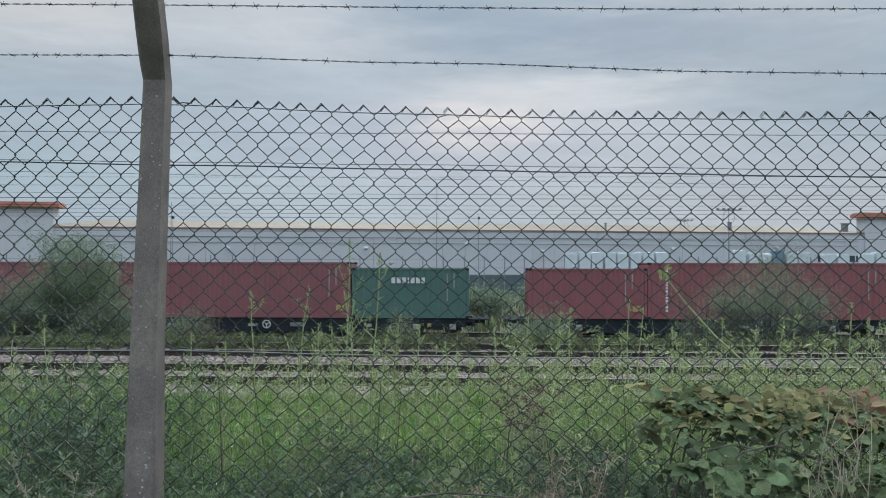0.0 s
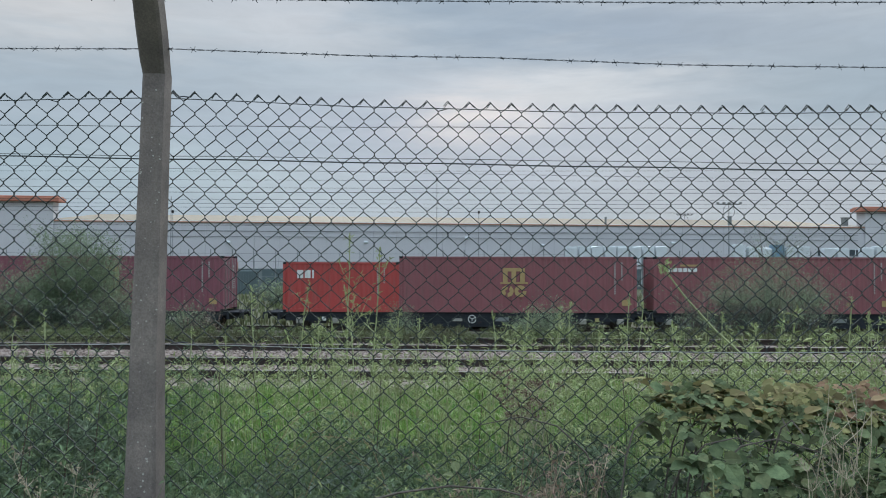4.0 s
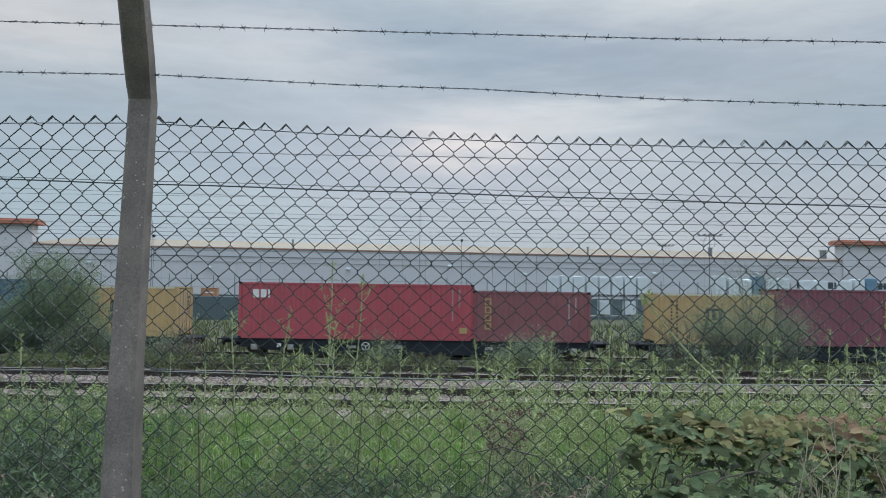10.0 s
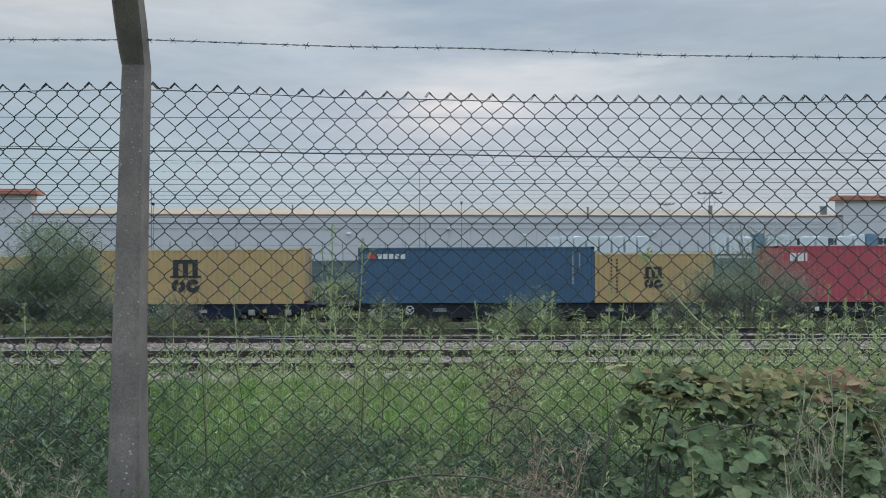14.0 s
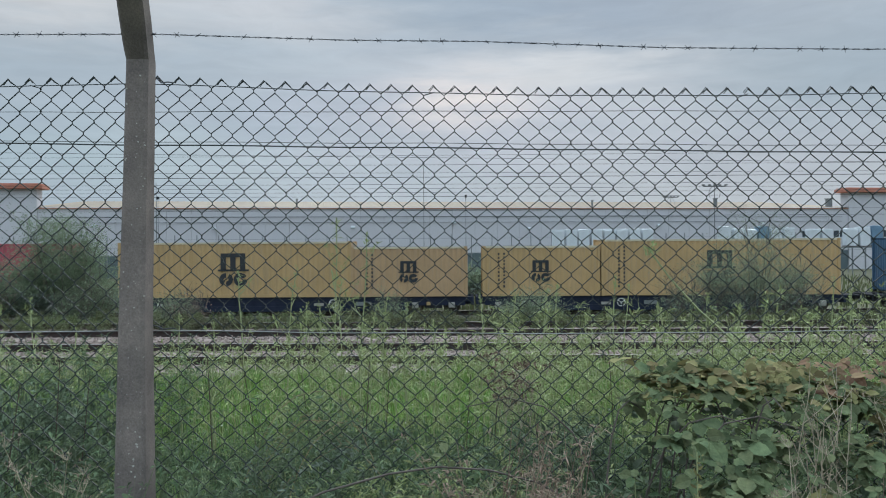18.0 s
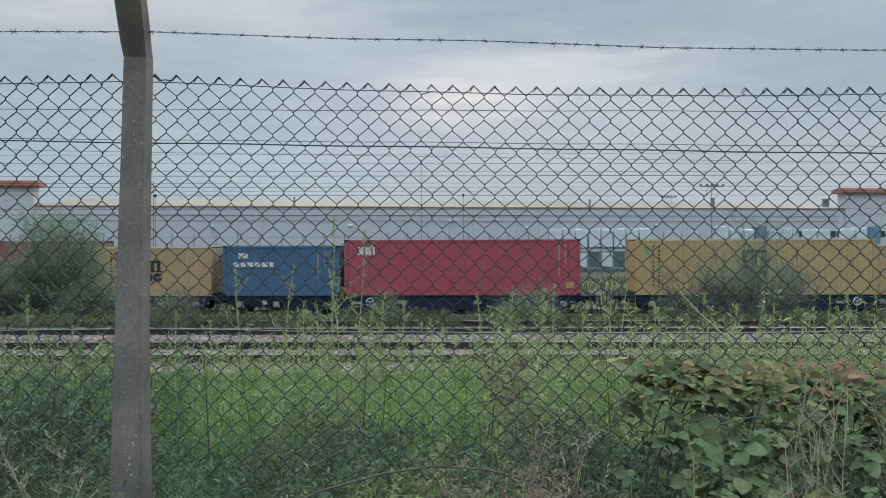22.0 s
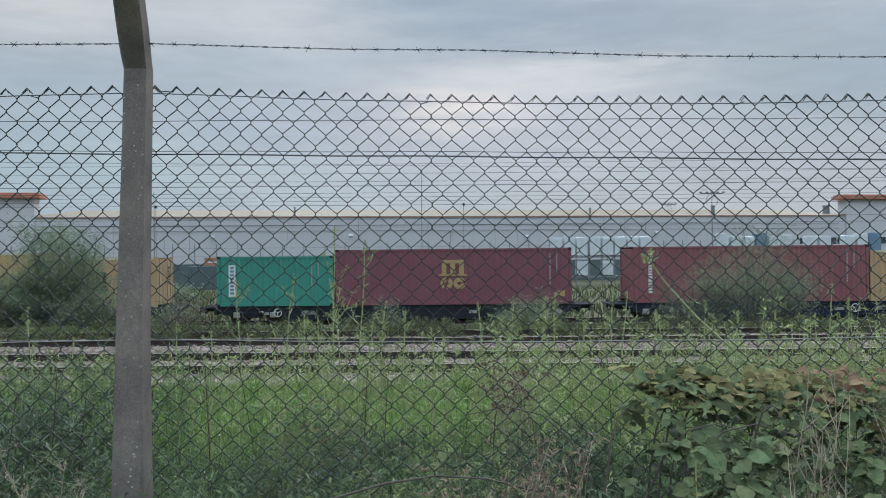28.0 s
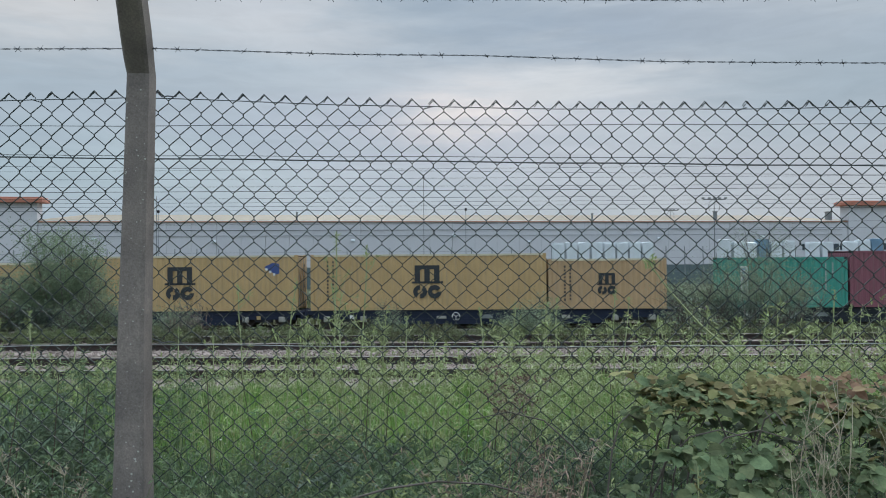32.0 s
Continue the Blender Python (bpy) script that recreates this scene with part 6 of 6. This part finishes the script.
def bramble_patch():
    """A mound of bramble: a roof of leaves over canes, open at the front, its inner shade painted by dark leaves."""
    t = thing("bramble", FENCE, "sprawling bramble mound with broad green and yellowing leaves at the fence", "bramble")
    rng = np.random.default_rng(77)

    def roof(x):
        return 0.845 - 0.30 * max(0.0, 0.70 - x) - 0.10 * max(0.0, x - 1.0) + 0.025 * math.sin(x * 17)

    for k in range(20):
        x0, d0 = rng.uniform(0.5, 1.7), rng.uniform(2.1, 2.5)
        a, ln = rng.uniform(0, 2 * math.pi), rng.uniform(0.15, 0.5)
        top = roof(x0) - 0.03
        p = [(x0 + math.cos(a) * ln * f * f, d0 + math.sin(a) * 0.2 * f, top * math.sin(0.25 + f * 1.6)) for f in np.linspace(0, 1, 7)]
        part("cane", tubes("cane", [p], [[0.0035, 0.0034, 0.0032, 0.003, 0.0025, 0.002, 0.0015]], M["twig"], 5), None, t)
    green, top, yellow, deep = [], [], [], []
    for k in range(2000):
        x, d = rng.uniform(0.5, 1.75), rng.uniform(1.98, 2.62)
        fall = max(0.0, (2.40 - d) / 0.5)
        z = roof(x) * (1 - 0.42 * fall ** 1.7) - abs(rng.normal(0, 0.025 + 0.05 * fall))
        if x < 0.635 + 0.55 * max(0.0, 0.80 - z) + 0.05 * math.sin(z * 60 + d * 9):
            continue
        # the hollow under the roof, and thin places lower down
        if abs(x - 0.80) < 0.18 + 0.04 * math.sin(d * 40) and 0.722 < z < 0.79 and rng.uniform() < 0.93:
            continue
        if z < 0.76 and noise.noise((x * 7, d * 4, z * 9)) < 0.02:
            continue
        if z > 0.77:
            (yellow if rng.uniform() < 0.42 else top).append((x, d, z))
        else:
            (yellow if x > 1.0 and rng.uniform() < 0.15 else green).append((x, d, z))
    # backing leaves, coloured dark to paint the shade inside the mound
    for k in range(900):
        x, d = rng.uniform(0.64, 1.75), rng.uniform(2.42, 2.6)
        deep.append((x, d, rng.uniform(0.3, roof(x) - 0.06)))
    yellow += [(0.58, 2.4, 0.90), (0.60, 2.42, 0.885)]
    fresh = [(1.02 + rng.normal(0, 0.05), 2.35 + rng.normal(0, 0.05), 0.86 + rng.normal(0, 0.022)) for _ in range(30)]
    rusty = [(1.27 + rng.normal(0, 0.09), 2.4 + rng.normal(0, 0.05), 0.85 + rng.normal(0, 0.03)) for _ in range(34)]
    part("fresh_leaves", trifoliate("fresh_leaves", fresh, 0.026, M["yleaf"], rng), None, t, "fresh yellow-green leaves")
    part("rusty_leaves", trifoliate("rusty_leaves", rusty, 0.028, M["rustleaf"], rng), None, t, "orange-brown withered leaves")
    part("leaves", trifoliate("leaves", green, 0.038, M["bramble"], rng), None, t)
    part("top_leaves", trifoliate("top_leaves", top, 0.038, M["bramble"], rng, 0.1), None, t)
    part("yellow_leaves", trifoliate("yellow_leaves", yellow, 0.034, M["yleaf"], rng, 0.2), None, t, "yellowing bramble leaves")
    part("inner_leaves", leaflets("inner_leaves", deep, 0.045, M["nettle_and_shade"], rng), None, t)
    # single sprays that stand out before the mound
    for x, d, z, size in ((0.66, 1.95, 0.66, 0.05), (0.52, 2.0, 0.65, 0.038), (0.74, 1.95, 0.62, 0.055), (0.60, 1.9, 0.60, 0.05), (0.68, 2.0, 0.72, 0.045), (0.95, 1.95, 0.66, 0.04), (1.12, 1.95, 0.62, 0.045)):
        part("leaf_spray", trifoliate("leaf_spray", [(x, d, z)], size, M["bramble"], rng, 1.0), None, t)
        part("cane", tubes("cane", [[(x + 0.05, d + 0.12, 0.0), (x + 0.03, d + 0.08, z * 0.6), (x, d, z)]], [[0.0025, 0.002, 0.0012]], M["stem"], 5), None, t)


bramble_patch()
thicket("dark_herbs", 150, 0.36, 1.5, 1.85, 2.2, 0.38, 0.58, 74, "nettle_and_shade", "dark leafy herbs under the bramble", 0.009, 90, "nettle_and_shade", 0.12)


def dry_umbel(x, d, h, seed, lean, seeds="dry", label="dead brown umbel plant with branching dry stalks at the fence"):
    wx, wy = turned(x, d)
    t = thing("dry_umbel", pose(wx, wy, 0, 0, 0, TURN), label, "dead plant", "dead umbels")
    rng = np.random.default_rng(seed)
    paths, radii, heads = [], [], []
    stem = [(lean * f * f, 0.02 * f, h * f) for f in np.linspace(0, 1, 6)]
    paths.append(stem)
    radii.append([0.0024, 0.0022, 0.002, 0.0018, 0.0015, 0.001])
    S = np.array(stem)
    for b in range(11 if seeds == "dock" else 6):
        f = rng.uniform(0.78 if seeds == "dock" else 0.6, 1.0) * 5
        i = min(int(f), 4)
        p0 = S[i] + (S[i + 1] - S[i]) * (f - i)
        a = rng.uniform(0, 2 * math.pi)
        ln = rng.uniform(0.08, 0.2)
        p1 = p0 + np.array([math.cos(a) * ln * 0.6, math.sin(a) * ln * 0.4, ln])
        paths.append([tuple(p0), tuple((p0 + p1) / 2 + np.array([math.cos(a) * 0.015, 0, -0.01])), tuple(p1)])
        radii.append([0.0012, 0.001, 0.0007])
        for r in range(8):
            q = p1 + np.array([rng.normal(0, 0.022), rng.normal(0, 0.022), rng.uniform(0.01, 0.035)])
            paths.append([tuple(p1), tuple(q)])
            radii.append([0.0006, 0.0004])
            heads += [q + rng.normal(0, 0.006, 3) for _ in range(4 if seeds == "dock" else 2)]
    part("stalk", tubes("stalk", paths, radii, M["drystem"], 4), None, t)
    part("seed_head", leaf_mesh("seed_head", heads, 0.005 if seeds == "dry" else 0.0095, M[seeds], rng, 1.6, 0, 0.6), None, t, "brown dry seed heads")["kind"] = "stuff"


for k, (x, d, h, lean) in enumerate(((0.93, 1.9, 0.56, -0.04), (0.87, 1.95, 0.52, 0.06), (1.3, 2.1, 0.80, 0.0),
                                     (0.22, 2.0, 0.58, 0.0), (0.29, 2.0, 0.56, 0.03), (-0.99, 2.0, 0.58, 0.02), (-0.93, 1.95, 0.54, -0.04), (0.40, 3.3, 0.62, 0.03),
                                     (1.4, 2.4, 0.84, 0.0), (1.02, 1.9, 0.60, 0.05))):
    dry_umbel(x, d, h, 300 + k, lean)
for k, (x, d, h) in enumerate(((0.30, 3.35, 0.60), (0.37, 3.4, 0.55))):
    dry_umbel(x, d, h, 340 + k, 0.03, "dock", "dead dock with dark brown seed clusters behind the fence")


def dry_stalk_clump():
    """Long pale stalks of last year, almost bare below, with ragged tops."""
    rng = np.random.default_rng(402)
    for k in range(13):
        x, d, h = rng.uniform(0.96, 1.16), rng.uniform(2.0, 2.2), rng.uniform(0.72, 0.93)
        if k > 9:
            x, d, h = rng.uniform(0.86, 0.95), 2.0, rng.uniform(0.58, 0.68)
        wx, wy = turned(x, d)
        t = thing("dry_stalk", pose(wx, wy, -0.02, 0, 0, TURN), "tall bare straw-coloured stalk with a ragged dry top", "dead plant", "dry stalks at the fence")
        lx, ly = rng.normal(0, 0.05), rng.normal(0, 0.04)
        pts = [np.array((lx * f * f + 0.006 * math.sin(f * 8 + k), ly * f, h * f)) for f in np.linspace(0, 1, 7)]
        paths, radii, heads = [[tuple(p) for p in pts]], [[0.0026, 0.0025, 0.0023, 0.0021, 0.0018, 0.0014, 0.0008]], []
        for b in range(7):
            i = int(rng.integers(3, 6))
            p0 = pts[i] + (pts[i + 1] - pts[i]) * rng.uniform()
            p1 = p0 + np.array((rng.normal(0, 0.035), rng.normal(0, 0.03), rng.uniform(0.04, 0.11)))
            paths.append([tuple(p0), tuple((p0 + p1) / 2 + np.array((0, 0, -0.008))), tuple(p1)])
            radii.append([0.0012, 0.0009, 0.0006])
            heads += [p1 + rng.normal(0, 0.009, 3) for _ in range(7)]
        part("stalk", tubes("stalk", paths, radii, M["drystem"], 4), None, t)
        part("seed_head", leaf_mesh("seed_head", heads, 0.0042, M["dry"], rng, 2.2, 0.1, 0.5), None, t)["kind"] = "stuff"


dry_stalk_clump()


def yellow_spike():
    wx, wy = turned(0.65, 1.9)
    t = thing("yellow_weed", pose(wx, wy, 0, 0, 0, TURN), "small weed with a pale yellow-green flower spike", "weed")
    rng = np.random.default_rng(91)
    part("stem", tubes("stem", [[(0, 0, 0), (0.004, 0, 0.35), (-0.003, 0, 0.74)]], [[0.003, 0.0025, 0.0015]], M["stem"], 5), None, t)
    pts = [(rng.normal(0, 0.006), rng.normal(0, 0.006), rng.uniform(0.55, 0.74)) for _ in range(60)]
    part("flower_spike", leaf_mesh("flower_spike", pts, 0.008, M["yleaf"], rng, 1.8, 0, 0.5), None, t)
    pts = [(0, 0, rng.uniform(0.3, 0.56)) for _ in range(9)]
    part("leaves", leaflets("leaves", pts, 0.045, M["herb"], rng), None, t)


yellow_spike()


def white_specks():
    rng = np.random.default_rng(71)
    n = 420
    d = rng.uniform(3.0, 9.5, n)
    x = rng.uniform(-1, 1, n) * 0.6 * d
    wx, wy = turned(x, d)
    z = GZV(wy) + rng.uniform(0.22, 0.42, n)
    ob = new("white_flowers", leaf_mesh("white_flowers", np.stack([wx, wy, z], 1), 0.009, M["petal"], rng, 1.2, 0, 0.2))
    tagged(ob, "tiny white flowers scattered through the grass", "flowers", kind="stuff")


white_specks()


def arching_cane():
    t = thing("arching_cane", FENCE, "bare brown bramble cane arching over the grass", "bramble cane")
    p = [(-0.42, 2.15, 0.515), (-0.3, 2.15, 0.575), (-0.12, 2.17, 0.618), (0.02, 2.2, 0.628), (0.16, 2.2, 0.618), (0.3, 2.22, 0.575), (0.42, 2.25, 0.50)]
    part("cane", tubes("cane", [p], [[0.0034, 0.0034, 0.0032, 0.003, 0.0028, 0.0025, 0.002]], M["twig"], 6), None, t)
    rng = np.random.default_rng(9)
    pts = np.array([(-0.0, 2.2, 0.66), (0.02, 2.2, 0.66), (0.05, 2.2, 0.62), (0.04, 2.19, 0.67), (-0.04, 2.2, 0.60), (0.12, 2.2, 0.6)])
    for p in pts:
        part("leaf", leaflets("leaf", [p], 0.034, M["bramble"], rng), None, t)


arching_cane()


def low_leaves():
    """Soft dark herbs along the foot of the fence."""
    rng = np.random.default_rng(55)
    n = 4200
    d = rng.uniform(1.8, 3.1, n)
    x = rng.uniform(-1, 1, n) * (0.62 * d + 0.4)
    z = rng.uniform(0.1, 0.52, n) + 0.06 * np.array([noise.noise((a * 2.2, b * 2.2, 1)) for a, b in zip(x, d)])
    wx, wy = turned(x, d)
    ob = new("verge_herbs", leaf_mesh("verge_herbs", np.stack([wx, wy, z], 1), 0.016, M["grassdk"], rng, 3.0, 0.3, 0.3))
    tagged(ob, "dark leafy herbs crowding the foot of the fence", "herbs", kind="stuff")


low_leaves()


def motions():
    """The train rolls by to the right and slows a little; its wheels turn with it."""
    t = np.array([a for a, b in TRAVEL], float)
    s = np.array([b for a, b in TRAVEL], float)
    fit = np.polyfit(t - 16, s, 4)
    times = [0, 1, 2, 4, 6, 8, 10, 12, 14, 16, 18, 20, 22, 24, 26, 28, 30, 31, 32]
    for ob, u, z, y in ROLLING:
        walk(ob, [(q, pose(u + float(np.polyval(fit, q - 16)), y, z)) for q in times])
    turns = [(k / 15, math.degrees(float(np.polyval(fit, k / 15 - 16)) / 0.425)) for k in range(481)]
    for ws, ax in WHEELS:
        walk(ws, [(q, pose(ax, 0, 0.425, 0, a, 0)) for q, a in turns])


motions()
